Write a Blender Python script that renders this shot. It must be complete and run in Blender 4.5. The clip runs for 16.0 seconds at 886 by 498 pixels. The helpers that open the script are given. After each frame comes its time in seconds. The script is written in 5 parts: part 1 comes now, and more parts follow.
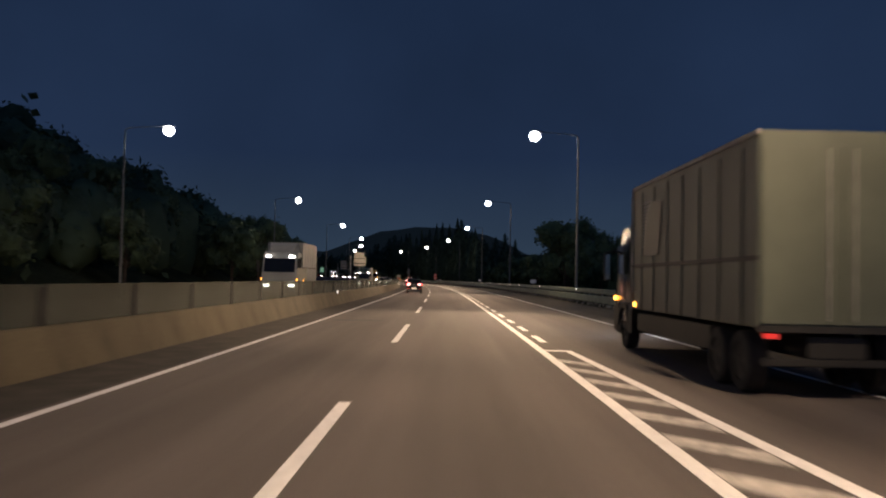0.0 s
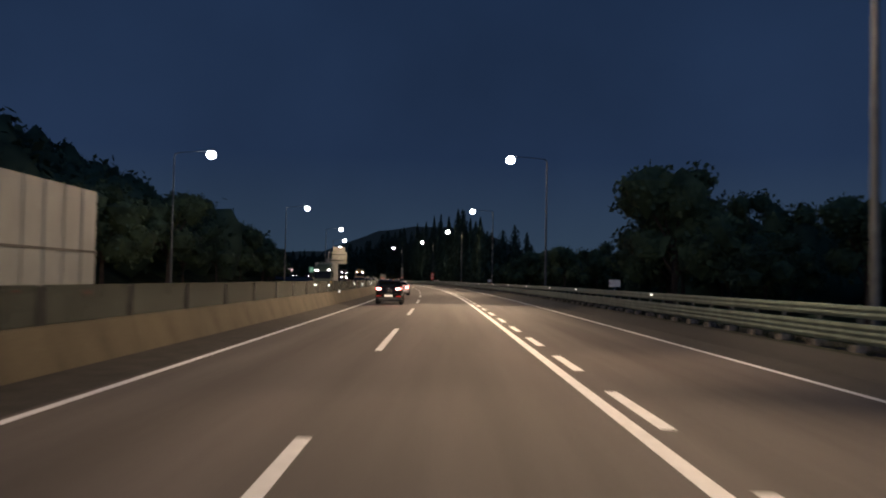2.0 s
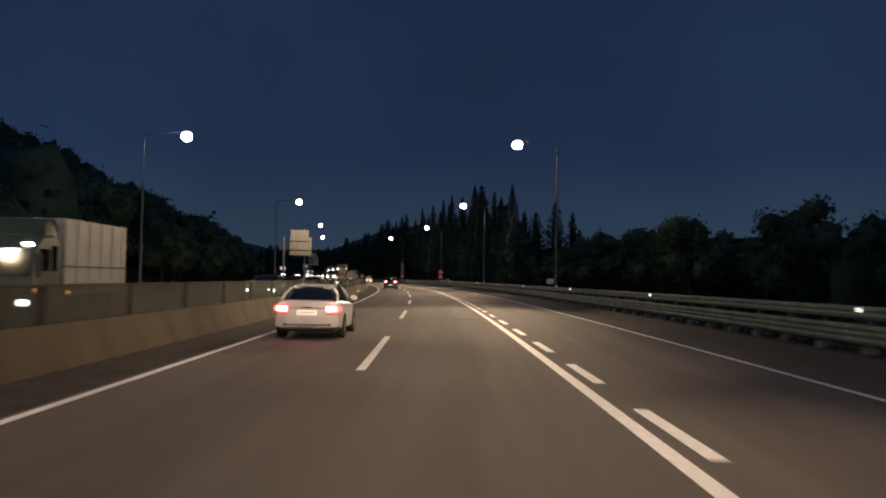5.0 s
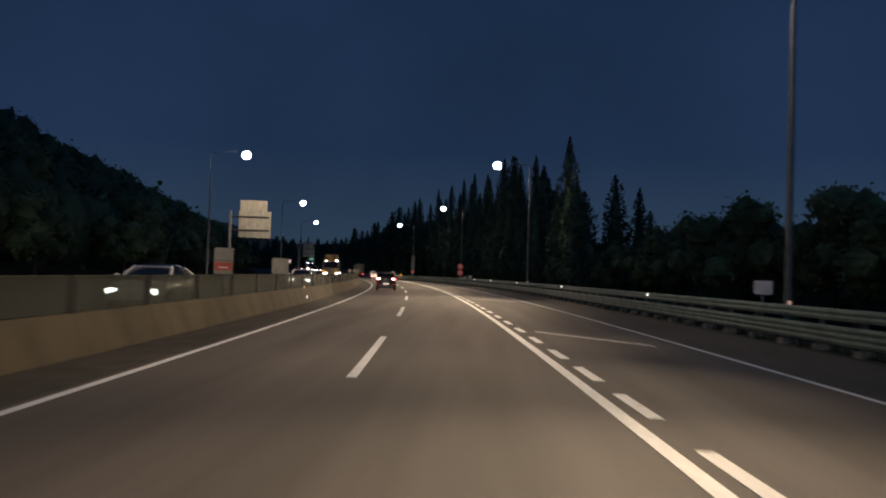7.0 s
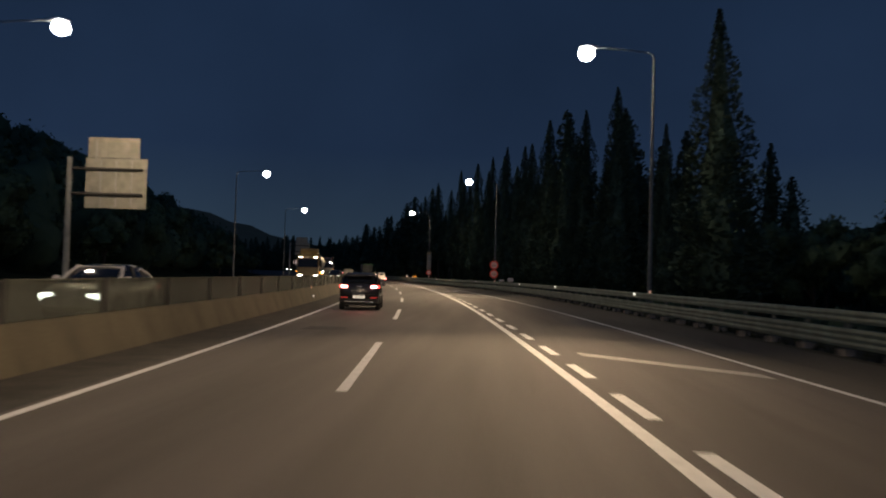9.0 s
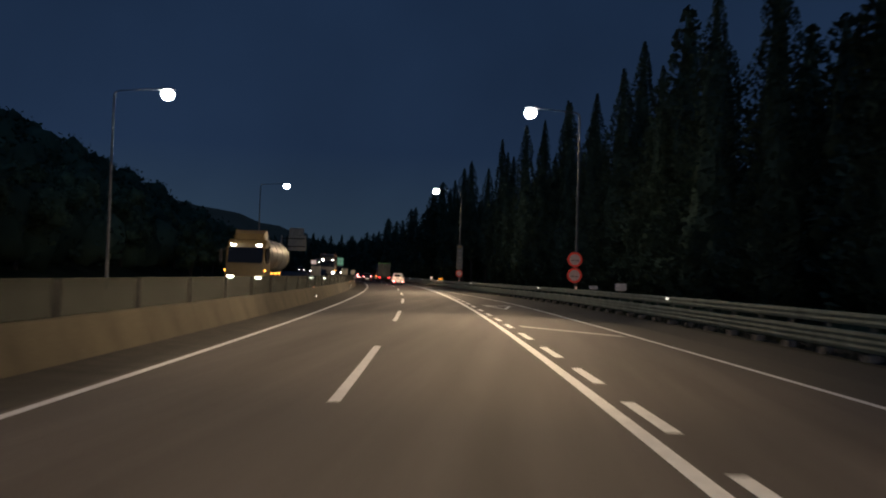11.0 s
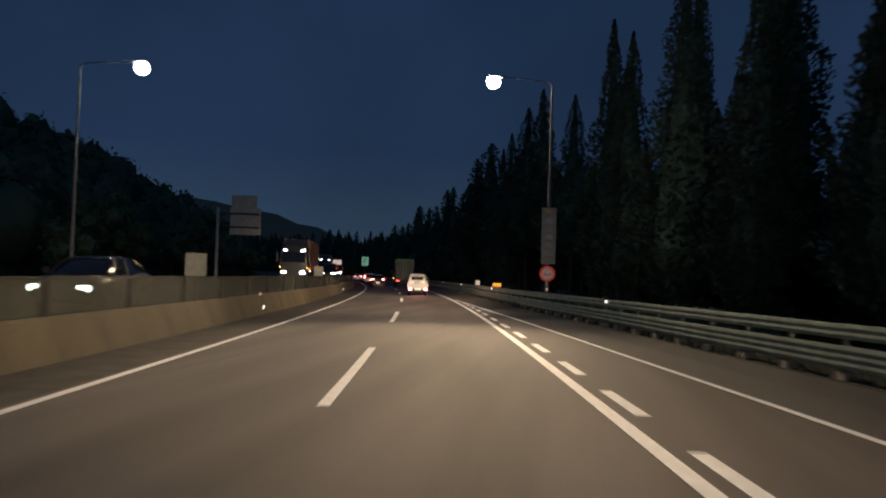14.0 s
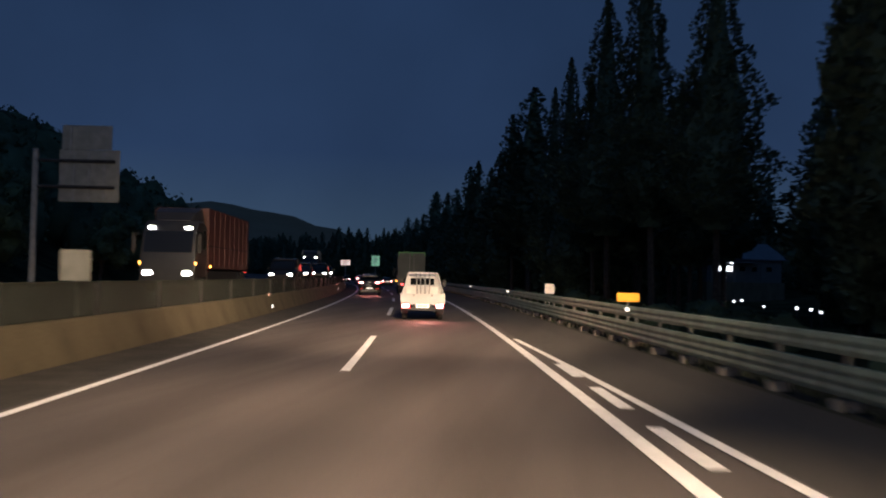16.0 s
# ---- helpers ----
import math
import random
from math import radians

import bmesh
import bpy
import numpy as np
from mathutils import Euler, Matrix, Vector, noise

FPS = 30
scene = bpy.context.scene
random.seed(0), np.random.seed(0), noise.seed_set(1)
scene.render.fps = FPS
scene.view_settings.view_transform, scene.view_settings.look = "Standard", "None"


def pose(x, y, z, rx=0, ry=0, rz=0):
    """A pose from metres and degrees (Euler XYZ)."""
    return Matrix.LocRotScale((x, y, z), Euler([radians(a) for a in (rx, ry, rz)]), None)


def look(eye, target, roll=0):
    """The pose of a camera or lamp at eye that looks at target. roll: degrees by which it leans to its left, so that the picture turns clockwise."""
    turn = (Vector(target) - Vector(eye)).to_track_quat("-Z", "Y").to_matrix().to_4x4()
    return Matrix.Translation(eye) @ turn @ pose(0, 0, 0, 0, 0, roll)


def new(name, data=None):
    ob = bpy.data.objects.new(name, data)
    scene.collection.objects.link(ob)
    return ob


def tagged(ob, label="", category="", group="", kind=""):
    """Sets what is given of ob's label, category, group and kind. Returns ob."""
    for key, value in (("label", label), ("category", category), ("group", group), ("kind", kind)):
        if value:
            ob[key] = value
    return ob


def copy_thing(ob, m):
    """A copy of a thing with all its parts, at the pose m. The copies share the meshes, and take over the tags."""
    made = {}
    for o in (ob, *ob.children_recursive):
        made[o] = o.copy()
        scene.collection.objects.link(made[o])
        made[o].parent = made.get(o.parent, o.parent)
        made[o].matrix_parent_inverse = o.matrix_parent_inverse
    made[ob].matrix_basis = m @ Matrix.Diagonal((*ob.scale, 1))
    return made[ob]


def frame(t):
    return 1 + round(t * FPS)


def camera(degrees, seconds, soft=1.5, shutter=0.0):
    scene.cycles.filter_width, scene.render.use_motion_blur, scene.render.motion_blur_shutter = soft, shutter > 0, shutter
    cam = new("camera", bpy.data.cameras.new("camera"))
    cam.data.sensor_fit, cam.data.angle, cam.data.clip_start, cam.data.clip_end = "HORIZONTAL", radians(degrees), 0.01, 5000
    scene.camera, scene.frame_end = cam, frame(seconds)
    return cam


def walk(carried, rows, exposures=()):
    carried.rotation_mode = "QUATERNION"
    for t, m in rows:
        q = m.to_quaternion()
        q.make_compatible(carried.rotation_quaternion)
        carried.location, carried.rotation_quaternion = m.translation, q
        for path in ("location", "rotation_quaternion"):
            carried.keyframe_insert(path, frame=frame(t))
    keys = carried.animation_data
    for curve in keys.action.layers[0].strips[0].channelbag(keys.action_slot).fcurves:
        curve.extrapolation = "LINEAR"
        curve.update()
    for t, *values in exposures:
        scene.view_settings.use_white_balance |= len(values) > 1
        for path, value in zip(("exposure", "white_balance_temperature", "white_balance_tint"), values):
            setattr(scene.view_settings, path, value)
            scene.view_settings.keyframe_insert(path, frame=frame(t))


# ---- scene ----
# A dual carriageway at dusk, driven along its left-hand bend.
cam = camera(54.47, 16.0, soft=2.0, shutter=0.4)
PATH = [
    (0, 0.069, -0.755, 1.714, 92.004, -1.196, 0.506),
    (0.5, 0.043, 9.811, 1.714, 91.938, -1.492, 0.489),
    (1, 0.033, 20.523, 1.714, 91.999, -0.860, 0.519),
    (1.5, -0.067, 31.181, 1.714, 92.038, -1.075, 0.461),
    (2, -0.156, 41.840, 1.714, 92.020, -1.061, 0.438),
    (2.5, -0.238, 52.727, 1.714, 92.124, -0.909, 0.177),
    (3, -0.370, 63.420, 1.714, 92.114, -1.129, 0.321),
    (3.5, -0.516, 74.143, 1.714, 92.043, -1.254, 0.632),
    (4, -0.716, 84.959, 1.714, 92.054, -1.010, 0.654),
    (6.5, -1.927, 137.683, 1.72, 91.704, -1.611, 2.058),
    (7, -2.363, 148.072, 1.727, 91.660, -1.797, 2.263),
    (7.5, -2.757, 158.314, 1.732, 91.568, -1.477, 2.633),
    (8, -3.249, 168.665, 1.742, 91.666, -1.531, 3.063),
    (8.5, -3.886, 178.956, 1.75, 91.722, -1.591, 3.427),
    (9, -4.508, 189.346, 1.75, 91.710, -1.577, 3.693),
    (11.5, -8.824, 240.333, 1.735, 91.753, -1.835, 6.276),
    (12, -9.932, 250.436, 1.722, 91.673, -1.889, 6.712),
    (12.5, -11.145, 260.637, 1.714, 91.617, -1.834, 7.078),
    (13, -12.429, 270.652, 1.714, 91.626, -1.961, 7.552),
    (13.5, -13.796, 280.493, 1.714, 91.719, -1.998, 7.947),
    (14, -15.188, 290.274, 1.714, 91.842, -1.886, 8.426),
    (14.5, -16.686, 299.925, 1.714, 92.072, -1.737, 8.736),
    (15, -18.270, 309.917, 1.714, 92.166, -1.579, 8.935),
    (15.5, -19.873, 319.893, 1.714, 91.986, -1.205, 9.289),
    (16, -21.604, 329.814, 1.714, 91.853, -1.052, 9.773),
]
EXPOSURES = [
    (0.0, 0.18, 6650, 12), (0.5, 0.12, 7050, 18), (1.5, 0.1, 6450, 9), (2.0, 0.35, 6500, 10), (2.5, 0.35, 6900, 16), (3.0, 0.15, 6850, 12),
    (4.0, 0.35, 6700, 10), (5.0, 0.3, 6600, 9), (6.5, 0.2, 6650, 7), (7.0, 0.3, 6250, 6), (7.5, 0.5, 6400, 10), (8.0, 0.15, 6600, 9),
    (8.5, -0.05, 6700, 7), (9.0, 0.05, 6700, 5), (11.5, 0.15, 6400, 4), (12.0, 0.35, 6150, 1), (12.5, 0.65, 5800, 2), (13.0, 0.65, 5700, 6),
    (13.5, 0.25, 6150, 9), (14.0, 0.35, 6400, 4), (14.5, 0.5, 6400, 4), (15.0, 0.95, 6250, 2), (15.5, 1.05, 6250, 1), (16.0, 0.75, 6350, 8)]
walk(cam, [(t, pose(*p)) for t, *p in PATH], EXPOSURES)


# ---- sky ----
sky = bpy.data.worlds.new("dusk_sky")
scene.world = sky
sky.use_nodes = True
sn, sl = sky.node_tree.nodes, sky.node_tree.links
tc = sn.new("ShaderNodeTexCoord")
sep = sn.new("ShaderNodeSeparateXYZ")
rmp = sn.new("ShaderNodeValToRGB")
sl.new(tc.outputs["Generated"], sep.inputs[0])
sl.new(sep.outputs["Z"], rmp.inputs[0])
rmp.color_ramp.elements[0].position = 0.0
rmp.color_ramp.elements[0].color = (0.028, 0.048, 0.076, 1)
rmp.color_ramp.elements[1].position = 0.5
rmp.color_ramp.elements[1].color = (0.0065, 0.0155, 0.040, 1)
mid = rmp.color_ramp.elements.new(0.14)
mid.color = (0.0125, 0.0250, 0.058, 1)
cloud = sn.new("ShaderNodeTexNoise")
cloud.inputs["Scale"].default_value = 2.2
cloud.inputs["Detail"].default_value = 5
sl.new(tc.outputs["Generated"], cloud.inputs["Vector"])
cmap = sn.new("ShaderNodeMapRange")
cmap.inputs[1].default_value, cmap.inputs[2].default_value = 0.3, 0.75
cmap.inputs[3].default_value, cmap.inputs[4].default_value = 0.8, 1.25
sl.new(cloud.outputs["Fac"], cmap.inputs[0])
cmul = sn.new("ShaderNodeMix")
cmul.data_type, cmul.blend_type = "RGBA", "MULTIPLY"
cmul.inputs[0].default_value = 1.0
sl.new(rmp.outputs[0], cmul.inputs[6])
sl.new(cmap.outputs[0], cmul.inputs[7])
# Unseen sky behind the camera is brightened to lift the dark trees.
glow = sn.new("ShaderNodeMapRange")
glow.interpolation_type = "SMOOTHSTEP"
glow.inputs[1].default_value, glow.inputs[2].default_value = 0.35, -1.0
glow.inputs[3].default_value, glow.inputs[4].default_value = 1.0, 2.8
sl.new(sep.outputs["Y"], glow.inputs[0])
back_boost = sn.new("ShaderNodeMix")
back_boost.data_type, back_boost.blend_type = "RGBA", "MULTIPLY"
back_boost.inputs[0].default_value = 1.0
sl.new(cmul.outputs[2], back_boost.inputs[6])
sl.new(glow.outputs[0], back_boost.inputs[7])
sl.new(back_boost.outputs[2], sn["Background"].inputs[0])
sn["Background"].inputs[1].default_value = 1.0
LAMP_WATTS = 3600.0
MID_WATTS = 5850.0
THROW_WATTS = 16000.0
# Fill added from the right-hand lamps towards the trees.
TREE_FILL_WATTS = 330.0
LAMP_COLOUR = (1.0, 0.71, 0.45)

# ---- the line of the road: s along it, d to its right ----
KNOTS = (-60, 0, 60, 120, 180, 240, 300, 360, 430, 520)
BENDS = (-0.363, -0.362, -0.045, -0.411, -0.651, -0.901, -0.733, -0.831, -0.83, -0.83)
S_TAB = np.arange(-60, 1400, 2.0)
psi_tab = np.cumsum(np.interp(S_TAB, KNOTS, BENDS) / 1000) * 2.0
psi_tab -= np.interp(0, S_TAB, psi_tab)
x_tab, y_tab = np.cumsum(np.sin(psi_tab)) * 2, np.cumsum(np.cos(psi_tab)) * 2
x_tab -= np.interp(0, S_TAB, x_tab)
y_tab -= np.interp(0, S_TAB, y_tab)


def heading(s):
    return float(np.interp(s, S_TAB, psi_tab))


def at(s, d=0.0, z=0.0):
    p = heading(s)
    return Vector((float(np.interp(s, S_TAB, x_tab)) + d * math.cos(p), float(np.interp(s, S_TAB, y_tab)) - d * math.sin(p), z))


def stand(s, d=0.0, z=0.0, turn=0.0, scale=1.0):
    """A pose on the road that looks along it; turn in degrees, anticlockwise."""
    return Matrix.Translation(at(s, d, z)) @ Matrix.Rotation(-heading(s) + radians(turn), 4, "Z") @ Matrix.Scale(scale, 4)


def edge_d(s):
    """The right edge line: it closes in where the slip lane ends."""
    return float(np.interp(s, (-60, 0, 40, 235, 262, 280, 291, 301, 310, 320, 329, 338, 347, 356), (7.2, 6.95, 6.8, 6.7, 6.3, 6.05, 5.7, 5.15, 4.65, 4.15, 3.72, 3.27, 2.95, 2.6)))


def rail_d(s):
    return float(np.interp(s, (-60, 0, 255, 284, 300, 314, 335, 350, 370), (9.0, 8.9, 8.9, 8.6, 7.6, 6.7, 5.65, 5.2, 5.0)))


def opp_z(s):
    """The oncoming carriageway stands a little higher, more so further on."""
    return float(np.interp(s, (-60, 150, 300, 430, 560), (0.1, 0.25, 0.4, 1.15, 1.5)))


def berm_z(s):
    return float(np.interp(s, (0, 100, 170, 260, 310, 340), (0.36, 0.34, 0.25, 0.24, 0.14, 0.1)))


# ---- materials ----
def mat(name, colour, rough=0.7, metal=0.0, vary=0.25, scale=3.0, bump=0.0, bump_scale=60.0, emit=None, strength=0.0, tint=None, stretch=None, spec=0.5, rand=0.0, ramp=(0.35, 0.7)):
    """A surface with broad stains and fine grain."""
    m = bpy.data.materials.new(name)
    m.use_nodes = True
    n, l = m.node_tree.nodes, m.node_tree.links
    b = n["Principled BSDF"]
    b.inputs["Roughness"].default_value, b.inputs["Metallic"].default_value = rough, metal
    b.inputs["Specular IOR Level"].default_value = spec
    geo = n.new("ShaderNodeTexCoord")
    src = geo.outputs["Object"]
    if stretch:
        mp = n.new("ShaderNodeMapping")
        mp.inputs["Scale"].default_value = stretch
        l.new(src, mp.inputs[0])
        src = mp.outputs[0]
    big, fine = n.new("ShaderNodeTexNoise"), n.new("ShaderNodeTexNoise")
    big.inputs["Scale"].default_value, big.inputs["Detail"].default_value = scale, 4
    fine.inputs["Scale"].default_value, fine.inputs["Detail"].default_value = bump_scale, 3
    l.new(src, big.inputs["Vector"])
    l.new(geo.outputs["Object"], fine.inputs["Vector"])
    c1 = [max(0, c * (1 - vary)) for c in colour]
    c2 = [min(1, c * (1 + vary)) for c in colour] if tint is None else tint
    r = n.new("ShaderNodeValToRGB")
    r.color_ramp.elements[0].position, r.color_ramp.elements[1].position = ramp
    r.color_ramp.elements[0].color, r.color_ramp.elements[1].color = (*c1, 1), (*c2, 1)
    l.new(big.outputs["Fac"], r.inputs[0])
    mix = n.new("ShaderNodeMix")
    mix.data_type, mix.blend_type = "RGBA", "MULTIPLY"
    mix.inputs[0].default_value = 1.0
    fr = n.new("ShaderNodeMapRange")
    fr.inputs[1].default_value, fr.inputs[2].default_value = 0.3, 0.7
    fr.inputs[3].default_value, fr.inputs[4].default_value = 1 - vary * 0.6, 1 + vary * 0.6
    l.new(fine.outputs["Fac"], fr.inputs[0])
    l.new(r.outputs[0], mix.inputs[6])
    l.new(fr.outputs[0], mix.inputs[7])
    out = mix.outputs[2]
    if rand:
        oi = n.new("ShaderNodeObjectInfo")
        rr = n.new("ShaderNodeMapRange")
        rr.inputs[3].default_value, rr.inputs[4].default_value = 1 - rand, 1 + rand
        l.new(oi.outputs["Random"], rr.inputs[0])
        mx = n.new("ShaderNodeMix")
        mx.data_type, mx.blend_type = "RGBA", "MULTIPLY"
        mx.inputs[0].default_value = 1.0
        l.new(out, mx.inputs[6])
        l.new(rr.outputs[0], mx.inputs[7])
        out = mx.outputs[2]
    l.new(out, b.inputs["Base Color"])
    if bump:
        bp = n.new("ShaderNodeBump")
        bp.inputs["Strength"].default_value, bp.inputs["Distance"].default_value = bump, 0.02
        l.new(fine.outputs["Fac"], bp.inputs["Height"])
        l.new(bp.outputs[0], b.inputs["Normal"])
    if emit:
        b.inputs["Emission Color"].default_value = (*emit, 1)
        b.inputs["Emission Strength"].default_value = strength
    return m


ASPHALT = mat("asphalt", (0.086, 0.074, 0.070), 0.8, vary=0.26, scale=0.6, bump=0.35, bump_scale=45, stretch=(1.6, 0.06, 1), spec=0.4)


def lane_wear(m, middles):
    """Dark oil-stained bands along the middle of each lane, ragged in strength and edge."""
    n, l = m.node_tree.nodes, m.node_tree.links
    b = n["Principled BSDF"]
    base = b.inputs["Base Color"].links[0].from_socket
    uv, sep_, ragged, along = n.new("ShaderNodeUVMap"), n.new("ShaderNodeSeparateXYZ"), n.new("ShaderNodeTexNoise"), n.new("ShaderNodeMapping")
    uv.uv_map = "along"
    l.new(uv.outputs[0], sep_.inputs[0])
    along.inputs["Scale"].default_value = (1.3, 0.07, 1)
    l.new(uv.outputs[0], along.inputs[0])
    ragged.inputs["Scale"].default_value, ragged.inputs["Detail"].default_value = 1.0, 5
    l.new(along.outputs[0], ragged.inputs["Vector"])
    total = None
    for c in middles:
        off, dist, band = n.new("ShaderNodeMath"), n.new("ShaderNodeMath"), n.new("ShaderNodeMapRange")
        off.operation, dist.operation, band.interpolation_type = "SUBTRACT", "ABSOLUTE", "SMOOTHSTEP"
        off.inputs[1].default_value = c
        l.new(sep_.outputs[0], off.inputs[0])
        l.new(off.outputs[0], dist.inputs[0])
        band.inputs[1].default_value, band.inputs[2].default_value, band.inputs[3].default_value, band.inputs[4].default_value = 0.05, 0.75, 1.0, 0.0
        l.new(dist.outputs[0], band.inputs[0])
        if total:
            add = n.new("ShaderNodeMath")
            l.new(total, add.inputs[0])
            l.new(band.outputs[0], add.inputs[1])
            total = add.outputs[0]
        else:
            total = band.outputs[0]
    strength, amount, mix = n.new("ShaderNodeMapRange"), n.new("ShaderNodeMath"), n.new("ShaderNodeMix")
    strength.inputs[1].default_value, strength.inputs[2].default_value, strength.inputs[3].default_value, strength.inputs[4].default_value = 0.3, 0.7, 0.15, 0.75
    l.new(ragged.outputs["Fac"], strength.inputs[0])
    amount.operation = "MULTIPLY"
    l.new(total, amount.inputs[0])
    l.new(strength.outputs[0], amount.inputs[1])
    mix.data_type, mix.blend_type = "RGBA", "MULTIPLY"
    mix.inputs[7].default_value = (0.66, 0.64, 0.62, 1)
    l.new(amount.outputs[0], mix.inputs[0])
    l.new(base, mix.inputs[6])
    l.new(mix.outputs[2], b.inputs["Base Color"])


lane_wear(ASPHALT, (-3.05, 0.65, 4.6))
SHOULDER = mat("shoulder_asphalt", (0.052, 0.048, 0.043), 0.88, vary=0.25, scale=0.7, bump=0.4, bump_scale=40, stretch=(1, 0.15, 1))
GUTTER = mat("gutter_dark", (0.030, 0.027, 0.022), 0.95, vary=0.45, scale=1.5, bump=0.5, bump_scale=25)
PAINT = mat("road_paint", (0.76, 0.77, 0.78), 0.6, vary=0.12, scale=6, bump=0.2, bump_scale=50, tint=(0.86, 0.87, 0.88))
WORN = mat("worn_road_paint", (0.42, 0.41, 0.39), 0.7, vary=0.45, scale=5, bump=0.3, bump_scale=40, tint=(0.6, 0.58, 0.55))
CONCRETE = mat("barrier_concrete", (0.095, 0.077, 0.046), 0.9, vary=0.24, scale=1.0, bump=0.35, bump_scale=18, rand=0.14, stretch=(1.0, 0.8, 0.5))
PANEL = mat("glare_panel", (0.055, 0.064, 0.052), 0.75, vary=0.25, scale=1.2, bump=0.1, rand=0.12)
pn, pl = PANEL.node_tree.nodes, PANEL.node_tree.links
clear, both = pn.new("ShaderNodeBsdfTransparent"), pn.new("ShaderNodeMixShader")
clear.inputs[0].default_value = (0.75, 0.8, 0.75, 1)
both.inputs[0].default_value = 0.62
pl.new(clear.outputs[0], both.inputs[1])
pl.new(pn["Principled BSDF"].outputs[0], both.inputs[2])
pl.new(both.outputs[0], pn["Material Output"].inputs[0])
KERBSTONE = mat("footing_concrete", (0.30, 0.26, 0.21), 0.9, vary=0.3, scale=2.0, bump=0.3, bump_scale=25)
DARKPOST = mat("dark_post", (0.03, 0.03, 0.03), 0.8, vary=0.3)
ARMPAINT = mat("dull_lamp_arm", (0.10, 0.105, 0.11), 0.7, vary=0.2, scale=4)
POLESTEEL = mat("weathered_pole_steel", (0.14, 0.145, 0.14), 0.65, 0.1, vary=0.2, scale=3, rand=0.1)
GALV = mat("galvanised_steel", (0.27, 0.275, 0.26), 0.6, 0.15, vary=0.18, scale=4, rand=0.08)
POSTSTEEL = mat("weathered_post_steel", (0.2, 0.2, 0.17), 0.7, 0.1, vary=0.2, scale=4)
RAIL = mat("rail_steel", (0.23, 0.285, 0.215), 0.7, 0.1, vary=0.2, scale=2.5, bump=0.1, bump_scale=20, rand=0.1)
SOIL = mat("verge_soil", (0.035, 0.028, 0.02), 0.97, vary=0.5, scale=1.3, bump=0.8, bump_scale=9, tint=(0.022, 0.028, 0.012))
GROUND = mat("rough_ground", (0.04, 0.045, 0.026), 1.0, vary=0.5, scale=0.2, bump=0.5, bump_scale=3, spec=0.0)
GRASS = mat("grass", (0.022, 0.03, 0.012), 0.9, vary=0.4, scale=2)
LEAF = mat("broad_leaves", (0.08, 0.115, 0.06), 0.85, vary=0.55, scale=0.6, spec=0.2)
NEEDLE = mat("conifer_needles", (0.082, 0.12, 0.084), 0.95, vary=0.45, scale=0.8, spec=0.1)
WOODS = mat("hill_woods", (0.068, 0.098, 0.06), 0.95, vary=0.5, scale=0.12, spec=0.1)
# Faint blue emission stands in for haze over the hills.
FARHILL = mat("far_hill_haze", (0.03, 0.035, 0.03), 1.0, vary=0.3, scale=0.01, spec=0.0, emit=(0.42, 0.68, 1.0), strength=0.0065)
BARK = mat("bark", (0.07, 0.052, 0.04), 0.95, vary=0.4, scale=6, bump=0.7, bump_scale=14)
GREYPAINT = mat("grey_sign_back", (0.24, 0.24, 0.21), 0.6, 0.2, vary=0.16, scale=2.5)
WHITEBOARD = mat("white_reflective_board", (0.82, 0.77, 0.73), 0.45, vary=0.1, scale=5)
# Signs, boards and reflectors glow faintly in place of returned headlight.
PALEBOARD = mat("pale_board_glow", (0.8, 0.7, 0.66), 0.5, vary=0.1, emit=(1, 0.72, 0.64), strength=0.55)
REDSIGN = mat("red_sign_ring_glow", (0.46, 0.045, 0.035), 0.4, vary=0.1, scale=5, emit=(1, 0.07, 0.04), strength=0.12)
SIGNFACE = mat("sign_face_glow", (0.52, 0.41, 0.36), 0.4, vary=0.08, scale=6, emit=(1, 0.62, 0.5), strength=0.04)
DULLRED = mat("dull_red_reflective", (0.42, 0.07, 0.05), 0.5, vary=0.15, scale=4)
SIGNINK = mat("sign_ink", (0.12, 0.1, 0.1), 0.6)
ORANGE = mat("orange_board_glow", (0.85, 0.36, 0.03), 0.45, vary=0.1, emit=(1, 0.38, 0.03), strength=0.35)
GREENSIGN = mat("green_sign_glow", (0.10, 0.36, 0.2), 0.5, vary=0.1, emit=(0.3, 0.62, 0.42), strength=0.35)
REFLECT = mat("reflector", (0.9, 0.85, 0.8), 0.2, vary=0.05, emit=(1, 0.92, 0.82), strength=1.3)
REFLECT_O = mat("amber_reflector_glow", (0.9, 0.5, 0.35), 0.25, vary=0.05, emit=(1, 0.6, 0.42), strength=0.3)
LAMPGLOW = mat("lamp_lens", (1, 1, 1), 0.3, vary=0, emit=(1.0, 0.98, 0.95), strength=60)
TAIL = mat("tail_lamp_lit", (0.7, 0.02, 0.02), 0.25, vary=0.05, emit=(1.0, 0.05, 0.05), strength=6.0)
TAILCORE = mat("tail_lamp_core", (0.9, 0.3, 0.3), 0.25, vary=0.05, emit=(1.0, 0.45, 0.43), strength=11.0)
# Red reflectors and plates also get a glow for returned headlight.
TAILDIM = mat("tail_lamp", (0.55, 0.02, 0.02), 0.2, vary=0.05, emit=(1.0, 0.1, 0.08), strength=0.3)
PLATE = mat("number_plate", (0.85, 0.82, 0.74), 0.45, vary=0.05, emit=(1, 0.88, 0.75), strength=0.5)
PLATEBAR = mat("plate_bar", (0.5, 0.47, 0.43), 0.6)
HEAD = mat("head_lamp_lit", (1, 1, 1), 0.15, vary=0, emit=(1.0, 0.95, 0.86), strength=30)
AMBER = mat("amber_marker", (0.9, 0.4, 0.05), 0.3, vary=0, emit=(1.0, 0.36, 0.05), strength=7)
